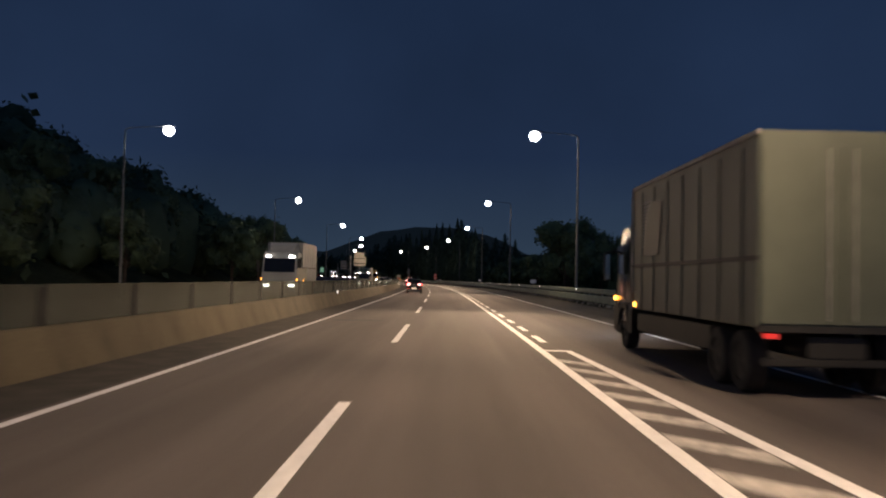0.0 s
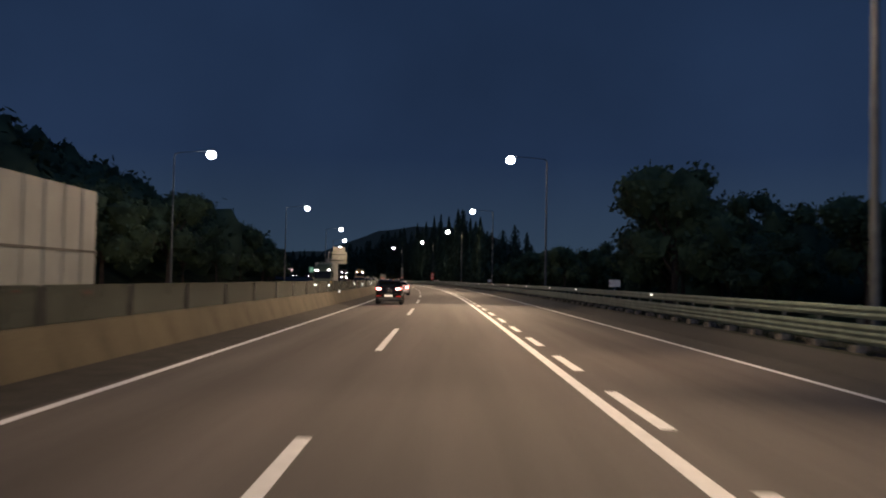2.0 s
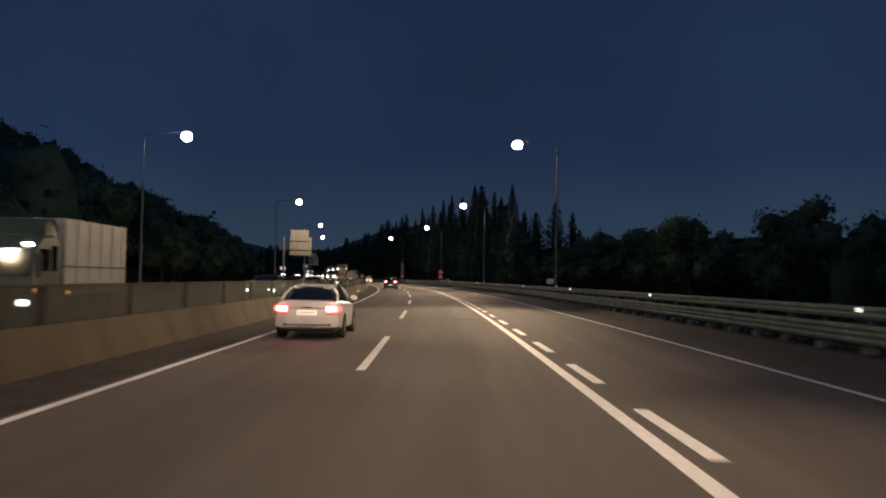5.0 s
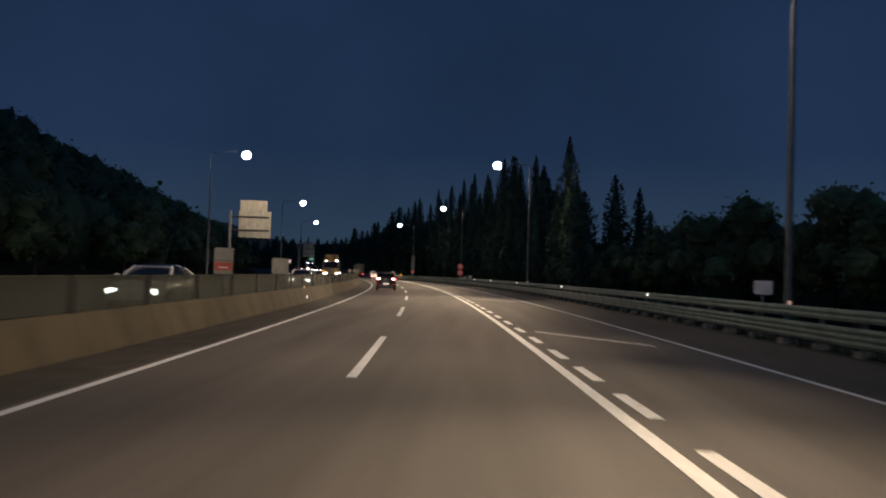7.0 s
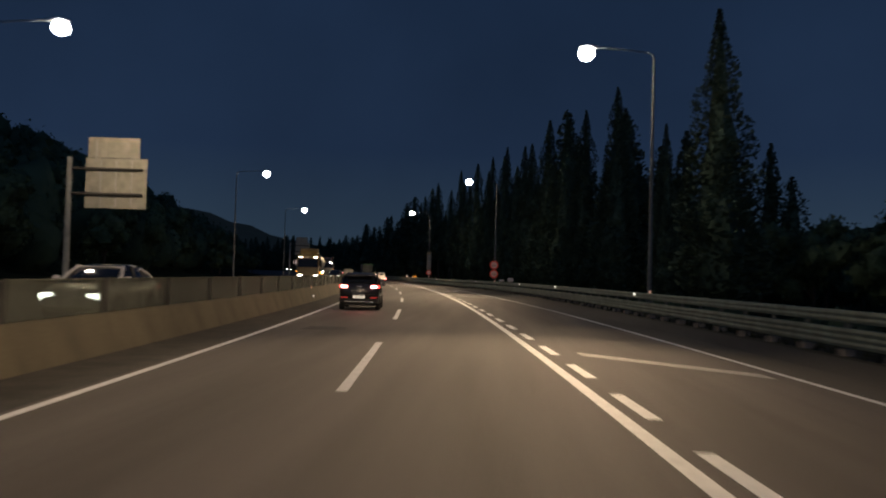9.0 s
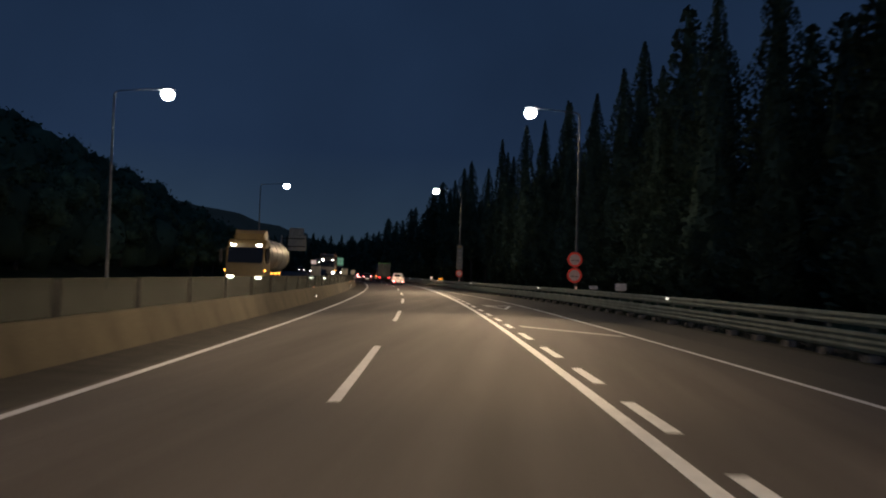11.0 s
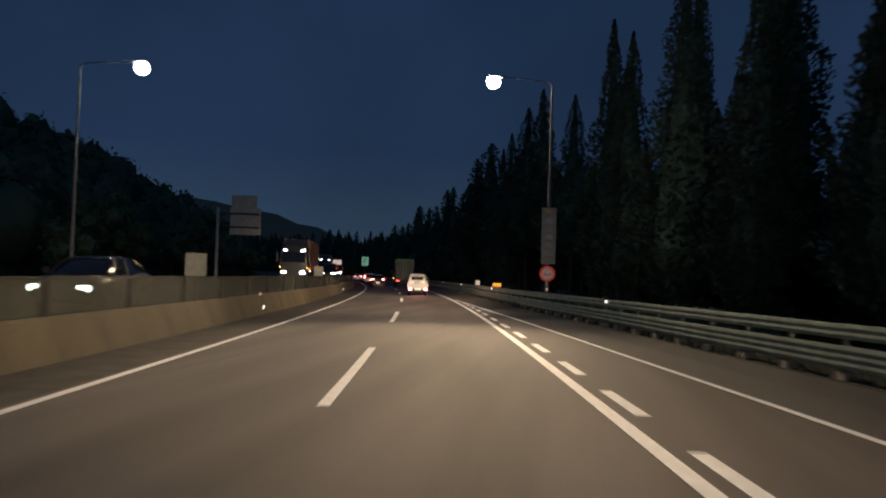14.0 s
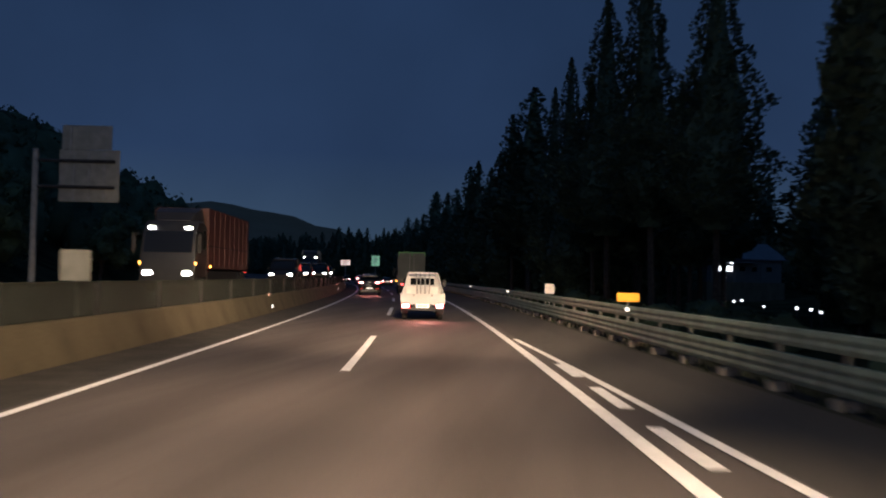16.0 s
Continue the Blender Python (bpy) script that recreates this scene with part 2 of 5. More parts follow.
BLACKPAINT = mat("black_car_paint", (0.006, 0.005, 0.006), 0.1, vary=0.1, spec=0.3)
WHITEPAINT = mat("white_car_paint", (0.56, 0.55, 0.55), 0.28, vary=0.06)
SILVER = mat("silver_car_paint", (0.30, 0.30, 0.31), 0.3, 0.4, vary=0.08)
DARKPAINT = mat("dark_grey_car_paint", (0.018, 0.018, 0.02), 0.2, 0.1, vary=0.1)
DARKCAB = mat("black_cab_paint", (0.02, 0.02, 0.02), 0.35, vary=0.15)
REDPAINT = mat("dull_red_paint", (0.06, 0.018, 0.013), 0.5, vary=0.15)
YELLOWPAINT = mat("yellow_cab_paint", (0.12, 0.08, 0.022), 0.4, vary=0.1)
CABPAINT = mat("pale_grey_cab_paint", (0.22, 0.22, 0.21), 0.32, vary=0.1)
GREYCAB = mat("grey_green_cab_paint", (0.055, 0.066, 0.064), 0.16, vary=0.12)
BOXPAINT = mat("cargo_box_paint", (0.085, 0.098, 0.078), 0.55, vary=0.15, scale=0.8)
GREENCAB = mat("dark_green_cab_paint", (0.035, 0.055, 0.045), 0.35, vary=0.15)
BOXWHITE = mat("white_cargo_box", (0.25, 0.27, 0.265), 0.55, vary=0.12, scale=0.8)
TANK = mat("dull_tank_metal", (0.22, 0.24, 0.23), 0.5, 0.4, vary=0.2, scale=0.7)
DECAL = mat("dark_decal", (0.014, 0.015, 0.014), 0.5, vary=0.15)
GREENTOP = mat("green_board", (0.10, 0.42, 0.10), 0.5, vary=0.12)
CARGLASS = mat("car_glass", (0.008, 0.009, 0.010), 0.05, vary=0.05, spec=0.4)
# Rim colour darkened in place of shade on the truck's unlit side.
DARKRIM = mat("shaded_truck_rim", (0.03, 0.03, 0.03), 0.6, 0.3, vary=0.2)
TYRE = mat("tyre_rubber", (0.02, 0.02, 0.02), 0.85, vary=0.3, scale=8)
RIM = mat("wheel_rim", (0.35, 0.35, 0.36), 0.35, 0.7, vary=0.12)
PLASTIC = mat("black_plastic", (0.014, 0.014, 0.014), 0.6, vary=0.2)
CHROME = mat("chrome_trim", (0.7, 0.7, 0.7), 0.15, 1.0, vary=0.05)
WALLP = mat("house_wall", (0.10, 0.10, 0.095), 0.9, vary=0.12)
ROOFT = mat("house_roof", (0.10, 0.12, 0.14), 0.7, vary=0.2)
LITWIN = mat("lit_window", (0.9, 0.85, 0.8), 0.4, vary=0, emit=(0.9, 0.93, 1.0), strength=2.5)


# ---- mesh helpers ----
def mesh_of(bm, name, material, smooth=False):
    me = bpy.data.meshes.new(name)
    bmesh.ops.recalc_face_normals(bm, faces=bm.faces)
    bm.to_mesh(me)
    bm.free()
    me.materials.append(material)
    if smooth:
        me.polygons.foreach_set("use_smooth", [True] * len(me.polygons))
        me.set_sharp_from_angle(angle=radians(38))
    return me


def part(name, bm, material, parent=None, label="", smooth=False):
    ob = new(name, mesh_of(bm, name, material, smooth))
    ob.parent = parent
    if label:
        ob["label"] = label
    return ob


def empty(name, m=None, label="", category="", group="", kind=""):
    ob = new(name)
    if m is not None:
        ob.matrix_basis = m
    return tagged(ob, label, category, group, kind)


def box(bm, x0, x1, y0, y1, z0, z1, bevel=0.0, m=None):
    r = bmesh.ops.create_cube(bm, size=1)
    vs = r["verts"]
    for v in vs:
        v.co = Vector(((x0 + x1) / 2 + v.co.x * (x1 - x0), (y0 + y1) / 2 + v.co.y * (y1 - y0), (z0 + z1) / 2 + v.co.z * (z1 - z0)))
    if bevel:
        es = list({e for v in vs for e in v.link_edges})
        b = bmesh.ops.bevel(bm, geom=es, offset=bevel, segments=2, affect="EDGES")
        vs = list({v for f in b["faces"] for v in f.verts} | {v for v in vs if v.is_valid})
    if m is not None:
        for v in vs:
            v.co = m @ v.co
    return bm


def bx(*a, **k):
    return box(bmesh.new(), *a, **k)


def tube(bm, pts, radii, sides=8, caps=True):
    """A round bar along points."""
    rings = []
    for i, p in enumerate(pts):
        p = Vector(p)
        a = Vector(pts[max(i - 1, 0)])
        b = Vector(pts[min(i + 1, len(pts) - 1)])
        q = (b - a).normalized().to_track_quat("Z", "Y")
        r = radii[i] if hasattr(radii, "__len__") else radii
        rings.append([bm.verts.new(p + q @ Vector((r * math.cos(2 * math.pi * k / sides), r * math.sin(2 * math.pi * k / sides), 0))) for k in range(sides)])
    for r0, r1 in zip(rings, rings[1:]):
        for k in range(sides):
            bm.faces.new((r0[k], r0[(k + 1) % sides], r1[(k + 1) % sides], r1[k]))
    if caps:
        bm.faces.new(rings[0][::-1])
        bm.faces.new(rings[-1])
    return bm


def loft(bm, rings, caps=True):
    vs = [[bm.verts.new(p) for p in r] for r in rings]
    n = len(vs[0])
    for a, b in zip(vs, vs[1:]):
        for k in range(n):
            bm.faces.new((a[k], a[(k + 1) % n], b[(k + 1) % n], b[k]))
    if caps:
        bm.faces.new(vs[0][::-1])
        bm.faces.new(vs[-1])
    return bm


def ribbon(bm, s0, s1, f, step=4.0):
    """A strip whose cross-section f(s) gives points (d, z); its map holds d and s."""
    n = max(2, int(math.ceil((s1 - s0) / step)) + 1)
    uv = bm.loops.layers.uv.new("along")
    prev = None
    for i in range(n):
        s = s0 + (s1 - s0) * i / (n - 1)
        row = [(bm.verts.new(at(s, d, z)), (d, s)) for d, z in f(s)]
        if prev:
            for k in range(len(row) - 1):
                corners = (prev[k], prev[k + 1], row[k + 1], row[k])
                face = bm.faces.new([c[0] for c in corners])
                for loop in face.loops:
                    loop[uv].uv = next(c[1] for c in corners if c[0] == loop.vert)
        prev = row
    return bm


# ---- ground and carriageway ----
def left_toe(s):
    return float(np.interp(s, (-60, 170, 240, 330, 380, 440, 485, 515, 640, 720, 800), (28, 28, 33, 34, 34, 40, 31, 27, 26, 30, 60)))


def hill_z(s, d):
    """The ground: flat by the road, a wooded hillside to the left, low rises to the right."""
    if d < 0:
        up = max(0.0, -d - left_toe(s))
        k = float(np.interp(s, (-60, 190, 250, 340, 410, 470, 540, 620, 1000, 1400), (0.5, 0.5, 0.44, 0.46, 0.7, 0.7, 0.58, 0.58, 0.4, 0.3)))
        cap = float(np.interp(s, (-60, 500, 900, 1400), (110, 110, 75, 40)))
        h = cap * (1 - math.exp(-up * k / cap))
        return -0.25 + h * (1 + 0.10 * noise.noise(Vector((s * 0.012, d * 0.012, 3.1))))
    up = max(0.0, d - 60)
    return -0.7 + min(28, up * 0.22) * (0.8 + 0.3 * noise.noise(Vector((s * 0.01, d * 0.01, 7.7))))


bm = bmesh.new()
cols = [-900, -500, -340, -260, -200, -160, -130, -105, -85, -70, -58, -46, -36, -28, -24, -21]
rows_s = list(range(-60, 1400, 20))
prev = None
for s in rows_s:
    row = [bm.verts.new(at(s, d, hill_z(s, d))) for d in cols]
    if prev:
        for k in range(len(row) - 1):
            bm.faces.new((prev[k], prev[k + 1], row[k + 1], row[k]))
    prev = row
tagged(part("ground", bm, GROUND, smooth=True), "dark wooded hillside ground rising beside the road", "ground", kind="structure")

bm = bmesh.new()
prev = None
for s in rows_s:
    cols = [rail_d(s) + 1.2, rail_d(s) + 3, 18, 28, 45, 70, 110, 170, 260, 500, 900]
    row = [bm.verts.new(at(s, d, berm_z(s) - 0.02 if k == 0 else hill_z(s, d))) for k, d in enumerate(cols)]
    if prev:
        for k in range(len(row) - 1):
            bm.faces.new((prev[k], prev[k + 1], row[k + 1], row[k]))
    prev = row
tagged(part("ground", bm, GROUND, smooth=True), "dark rough verge ground beyond the guard rail", "ground", kind="structure")

bm = bmesh.new()
loft(bm, [[Vector((x, y, z)) for x, y in ((-3500, -2500), (3500, -2500), (3500, 4500), (-3500, 4500))] for z in (-4.0, -3.0)])
tagged(part("ground", bm, GROUND), "dark flat land reaching to the horizon", "ground", kind="structure")

bm = ribbon(bmesh.new(), -60, 1000, lambda s: [(-5.0, -0.3), (-5.0, 0.002), (-1.2, 0.02), (edge_d(s) + 0.15, 0.0), (edge_d(s) + 0.15, -0.3)])
tagged(part("road", bm, ASPHALT), "dry grey-brown asphalt carriageway with worn wheel tracks", "road", kind="structure")
bm = ribbon(bmesh.new(), -60, 1000, lambda s: [(edge_d(s) + 0.15, -0.002), (rail_d(s) - 1.0, 0.02), (rail_d(s) - 0.18, berm_z(s) * 0.85)])
tagged(part("shoulder", bm, SHOULDER), "dull asphalt hard shoulder beside the guard rail", "shoulder", kind="structure")
bm = ribbon(bmesh.new(), -60, 1000, lambda s: [(-6.9, 0.012), (-6.1, -0.008), (-5.0, -0.001)])
tagged(part("gutter", bm, GUTTER), "dark gutter strip at the foot of the barrier", "gutter", kind="structure")
bm = ribbon(bmesh.new(), -60, 1000, lambda s: [(rail_d(s) - 0.18, -0.1), (rail_d(s) - 0.18, berm_z(s) * 0.85), (rail_d(s) - 0.1, berm_z(s) * 0.95), (rail_d(s) + 0.2, berm_z(s)), (rail_d(s) + 1.2, berm_z(s) - 0.02)])
tagged(part("verge", bm, SOIL), "low earth verge with scrubby grass under the guard rail", "verge", kind="structure")
bm = ribbon(bmesh.new(), -60, 1000, lambda s: [(-23.5, -0.4), (-20.0, opp_z(s) - 0.02), (-13.5, opp_z(s) + 0.02), (-7.35, opp_z(s)), (-7.2, -0.3)])
tagged(part("road", bm, ASPHALT), "dry asphalt of the oncoming carriageway", "road", kind="structure")

# ---- road markings ----
Z1, Z2 = 0.004, 0.006


def lane_z(d):
    return float(np.interp(d, (-5.65, -1.2, 2.3, 7), (0.0, 0.02, 0.011, 0.0)))


def stripe(name, s0, s1, d0, d1, material, parent, step=4.0):
    f = lambda s: [((d0(s) if callable(d0) else d0), lane_z(d0(s) if callable(d0) else d0) + Z1 + 0.004), ((d1(s) if callable(d1) else d1), lane_z(d1(s) if callable(d1) else d1) + Z1 + 0.004)]
    return part(name, ribbon(bmesh.new(), s0, s1, f, step), material, parent)


marks = empty("road_marking", label="white painted lines on the carriageway", category="road marking", kind="structure")
stripe("edge_line", -60, 900, -4.885, -4.73, PAINT, marks)
stripe("solid_line", -60, 900, 2.29, 2.49, PAINT, marks)
stripe("edge_line", -60, 355, lambda s: edge_d(s) - 0.075, lambda s: edge_d(s) + 0.075, PAINT, marks)
for k in range(-3, 30):
    s0 = 20 * k + 1.94 + (4.3 if k == 17 else 0) + (6.2 if k > 17 else 0)
    stripe("dash", s0, s0 + 9.0, -1.385, -1.215, PAINT, marks)
# short dashes beside the slip lane, closer together further on
DASH_NO = (0, 3, 6, 9, 11, 20, 21, 22, 23, 25, 28, 30, 32, 35, 44, 46, 48, 51, 53, 55, 57, 59, 61, 63, 65)
DASH_AT = (23.25, 39.1, 58.3, 76.8, 90.4, 144.8, 150.1, 154.6, 158.8, 166.3, 178.6, 187.2, 195.9, 208.8, 249.4, 259.9, 268.7, 283.1, 292.2, 302.0, 311.2, 320.8, 330.2, 338.8, 346.0)
for k in range(66):
    s0, s1 = (float(np.interp(q, DASH_NO, DASH_AT)) for q in (k, k + 1))
    stripe("short_dash", s0, s0 + max(0.53 * (s1 - s0), 2.2), 2.69, 2.89, PAINT, marks)
gore = lambda s: float(np.interp(s, (-60, -20, 7, 20.6), (6.2, 4.6, 3.5, 3.05)))
stripe("gore_line", -60, 20.6, lambda s: gore(s) - 0.1, lambda s: gore(s) + 0.1, PAINT, marks)
stripe("gore_bar", 20.2, 20.6, 2.5, 3.0, PAINT, marks, 0.3)


def skewed(name, s0, d0, s1, d1, width, material):
    """A painted bar from one place to another."""
    bm = bmesh.new()
    ss = (s0 - width / 2, s1 - width / 2, s1 + width / 2, s0 + width / 2)
    bm.faces.new([bm.verts.new(at(s, d, lane_z(d) + Z2 + 0.004)) for s, d in zip(ss, (d0, d1, d1, d0))])
    part(name, bm, material, marks)


for k in range(-8, 6):
    s0 = 8.7 + 1.83 * k
    skewed("gore_bar", s0, 2.5, s0 - 0.95, gore(s0) - 0.1, 0.75, WORN)
for s0, d0, s1, d1 in ((175.0, 3.2, 170.7, 5.8), (209.2, 3.38, 205.5, 6.3), (261.1, 3.18, 257.2, 6.0)):
    skewed("slant_line", s0, d0, s1, d1, 0.85, WORN)
TRI = ((282.2, 3.45), (282.4, 5.3), (276.6, 4.33))
for k in range(3):
    (sa, da), (sb, db) = TRI[k], TRI[(k + 1) % 3]
    ca, cb = sum(p[0] for p in TRI) / 3, sum(p[1] for p in TRI) / 3
    bm = bmesh.new()
    inner = [(sa + (ca - sa) * 0.32, da + (cb - da) * 0.32), (sb + (ca - sb) * 0.32, db + (cb - db) * 0.32)]
    bm.faces.new([bm.verts.new(at(s, d, lane_z(d) + 0.008)) for s, d in ((sa, da), (sb, db), inner[1], inner[0])])
    part("triangle_side", bm, PAINT, marks)
PATCH = mat("asphalt_patch", (0.035, 0.034, 0.034), 0.8, vary=0.3, scale=2, bump=0.3)
patch = empty("road_patch", label="dark bitumen repair patches on the asphalt", category="road patch", kind="structure")
for s0, d0, d1, w in ((291.0, -0.75, 0.25, 0.75), (291.1, 0.8, 2.1, 0.7), (296.0, -0.9, 2.0, 0.5), (33.5, -4.4, -2.4, 0.5), (142.0, 0.2, 1.9, 0.6), (216.0, -3.9, -2.6, 0.8)):
    bm = bmesh.new()
    n = 14
    vs = []
    for k in range(n):
        a = 2 * math.pi * k / n
        r = 1 + 0.12 * math.sin(3 * a + s0)
        cx, cy = math.copysign(abs(math.cos(a)) ** 0.4, math.cos(a)), math.copysign(abs(math.sin(a)) ** 0.4, math.sin(a))
        d = (d0 + d1) / 2 + (d1 - d0) / 2 * cx * r
        vs.append(bm.verts.new(at(s0 + w * cy * r, d, lane_z(d) + 0.005)))
    bm.faces.new(vs)
    part("patch", bm, PATCH, patch)


# ---- median barrier ----
def block_mesh():
    prof = [(-0.40, 0), (-0.39, 0.05), (-0.16, 0.74), (-0.13, 0.78), (0.13, 0.78), (0.16, 0.74), (0.39, 0.05), (0.40, 0)]
    return mesh_of(loft(bmesh.new(), [[Vector((x, y, z)) for x, z in prof] for y in (-2.145, -2.13, 2.13, 2.145)]), "block", CONCRETE)


def panel_mesh():
    bm = bmesh.new()
    box(bm, -0.03, 0.03, -2.0, 2.0, 0.785, 1.47, 0.012)
    box(bm, -0.045, 0.045, -2.0, 2.0, 1.44, 1.49, 0.008)
    for y in (-0.9, 0.0, 0.9):
        box(bm, 0.03, 0.034, y - 0.02, y + 0.02, 0.785, 1.44)
    return mesh_of(bm, "panel", PANEL)


def gap_mesh():
    bm = bmesh.new()
    for y in (-0.1, 0.1):
        box(bm, -0.05, 0.05, y - 0.04, y + 0.04, 0.78, 1.46, 0.01)
    box(bm, -0.02, 0.02, -0.13, 0.13, 0.79, 1.4)
    return mesh_of(bm, "panel_post", DARKPOST)


barrier = empty("median_barrier", label="stained tan concrete median barrier topped with grey glare panels", category="barrier", kind="structure")
BLOCK, PANELM, GAPM = block_mesh(), panel_mesh(), gap_mesh()
for k in range(-10, 170):
    s = 4.3 * k + 3.0
    for nm, me, off in (("block", BLOCK, 0.0), ("panel", PANELM, 0.0), ("panel_post", GAPM, 2.15)):
        ob = new(nm, me)
        ob.parent = barrier
        ob.matrix_basis = stand(s + off, -6.84 if nm == "block" else -6.8)


def reflector_pair():
    e = empty("barrier_reflector", label="small white and amber reflectors fixed to the barrier face", category="reflector", group="barrier reflectors")
    for k in range(2):
        for j in range(3):
            y = -0.13 + j * 0.12 + 0.03 * k
            part("lens", bx(0.1, 0.13, y - 0.03, y + 0.03, 0.22 + 0.08 * k, 0.26 + 0.08 * k, 0.006), REFLECT, e)
    part("amber_lens", bx(-0.06, -0.03, -0.17, 0.17, 0.74, 0.85, 0.01), REFLECT_O, e)
    part("bracket", bx(0.0, 0.101, -0.17, 0.19, 0.2, 0.36, 0.008), PLASTIC, e)
    part("bracket", bx(-0.16, -0.061, -0.03, 0.03, 0.76, 0.83, 0.008), PLASTIC, e)
    return e


for s in (8.0, 53.1, 100.7, 147.5):
    e = empty("barrier_reflector", stand(s, -6.6), "single oval white reflector fixed to the barrier face", "reflector", "barrier reflectors")
    part("lens", tube(bmesh.new(), [(-0.03, 0, 0.77), (0.03, 0, 0.77)], 0.09, 14), REFLECT, e, smooth=True)
    part("bracket", bx(-0.12, -0.02, -0.11, 0.11, 0.66, 0.88, 0.01), PLASTIC, e)
base = reflector_pair()
base.matrix_basis = stand(194.1, -6.6)
for s in (240.4, 282.5, 325.3, 369.6, 417.5, 463):
    copy_thing(base, stand(s, -6.6))


def board_on_barrier(s, w, h, z, red=False):
    e = empty("barrier_board", stand(s, -6.85), "pale board with a dull red lower half above the median barrier" if red else "pale blank board back mounted above the median barrier", "board", "barrier boards")
    part("board", bx(-w / 2, w / 2, -0.03, 0.0, z, z + h, 0.01), GREYPAINT, e)
    part("stem", bx(-0.04, 0.04, 0.0, 0.06, 0.77, z + h * 0.8, 0.008), GALV, e)
    if red:
        part("red_panel", bx(-w / 2 + 0.02, w / 2 - 0.02, -0.036, -0.0305, z + 0.12, z + h * 0.45), DULLRED, e, "dull red panel")
        part("strip", bx(-w / 2 + 0.02, w / 2 - 0.02, -0.036, -0.0305, z + h * 0.5, z + h * 0.54), SIGNINK, e)
        part("strip", bx(-w / 4, w / 4, -0.041, -0.0365, z + 0.2, z + 0.23), WHITEBOARD, e)


for s, w, h, z in ((176.2, 0.62, 0.85, 1.5), (187.2, 0.75, 0.7, 1.5), (316.2, 0.62, 0.66, 1.5), (348.2, 0.6, 0.62, 1.5), (285.4, 0.6, 0.6, 1.5), (40.7, 0.5, 0.55, 1.55)):
    board_on_barrier(s, w, h, z, s == 176.2)


# ---- guard rail ----
def beam_mesh(z0, z1, waves):
    """A rolled beam with shallow waves, its face towards the road."""
    n = 8 * waves
    prof = [(0.0, z0), (-0.05, z0 + 0.006)]
    prof += [(-0.072 + 0.008 * math.cos(2 * math.pi * waves * k / n), z0 + 0.014 + (z1 - z0 - 0.028) * k / n) for k in range(n + 1)]
    prof += [(-0.05, z1 - 0.006), (0.0, z1)]
    ring = prof + [(x + 0.008, z) for x, z in prof[::-1]]
    return mesh_of(loft(bmesh.new(), [[Vector((x, y, z)) for x, z in ring] for y in (-2.02, 2.02)]), "beam", RAIL)


def post_mesh():
    bm = tube(bmesh.new(), [(0.05, 0, -0.4), (0.05, 0, 0.58)], 0.075, 10)
    box(bm, 0.03, 0.12, -0.03, 0.03, 0.5, 0.93)
    box(bm, -0.02, 0.06, -0.05, 0.05, 0.75, 0.90)
    box(bm, -0.02, 0.06, -0.05, 0.05, 0.24, 0.54)
    return mesh_of(bm, "rail_post", POSTSTEEL)


rail = empty("guard_rail", label="double-beam galvanised steel guard rail on round posts", category="guard rail", kind="structure")
BEAM_HI, BEAM_LO, POST = beam_mesh(0.71, 0.98, 2), beam_mesh(0.18, 0.60, 3), post_mesh()
FOOTING = mesh_of(bx(-0.1, 0.2, -0.17, 0.17, -0.4, 0.13, 0.02), "footing", KERBSTONE)
for k in range(-14, 130):
    s = 4.0 * k
    a, b = at(s - 2, rail_d(s - 2)), at(s + 2, rail_d(s + 2))
    turn = math.atan2(-(b - a).x, (b - a).y)
    for nm, me in (("beam", BEAM_HI), ("beam", BEAM_LO)):
        ob = new(nm, me)
        ob.parent = rail
        ob.matrix_basis = Matrix.Translation((a + b) / 2 + Vector((0, 0, berm_z(s)))) @ Matrix.Rotation(turn, 4, "Z")
    for off in (-2.0, 0.0):
        for nm, me in (("rail_post", POST), ("footing", FOOTING)):
            ob = new(nm, me)
            ob.parent = rail
            ob.matrix_basis = stand(s + off, rail_d(s + off) + 0.02, berm_z(s))
for k, s in enumerate((38, 56, 77, 96, 108, 124, 141, 160, 183, 204, 226, 246, 262, 290, 321, 352, 377, 400)):
    e = empty("rail_reflector", stand(s, rail_d(s), berm_z(s)), "small round white reflector on the guard rail's beam", "reflector", "rail reflectors")
    part("lens", tube(bmesh.new(), [(-0.13, -0.012, 0.9), (-0.13, 0.012, 0.9)], 0.05, 10), REFLECT, e)
    part("stem", bx(-0.13, -0.04, 0.0, 0.02, 0.87, 0.92), GALV, e)


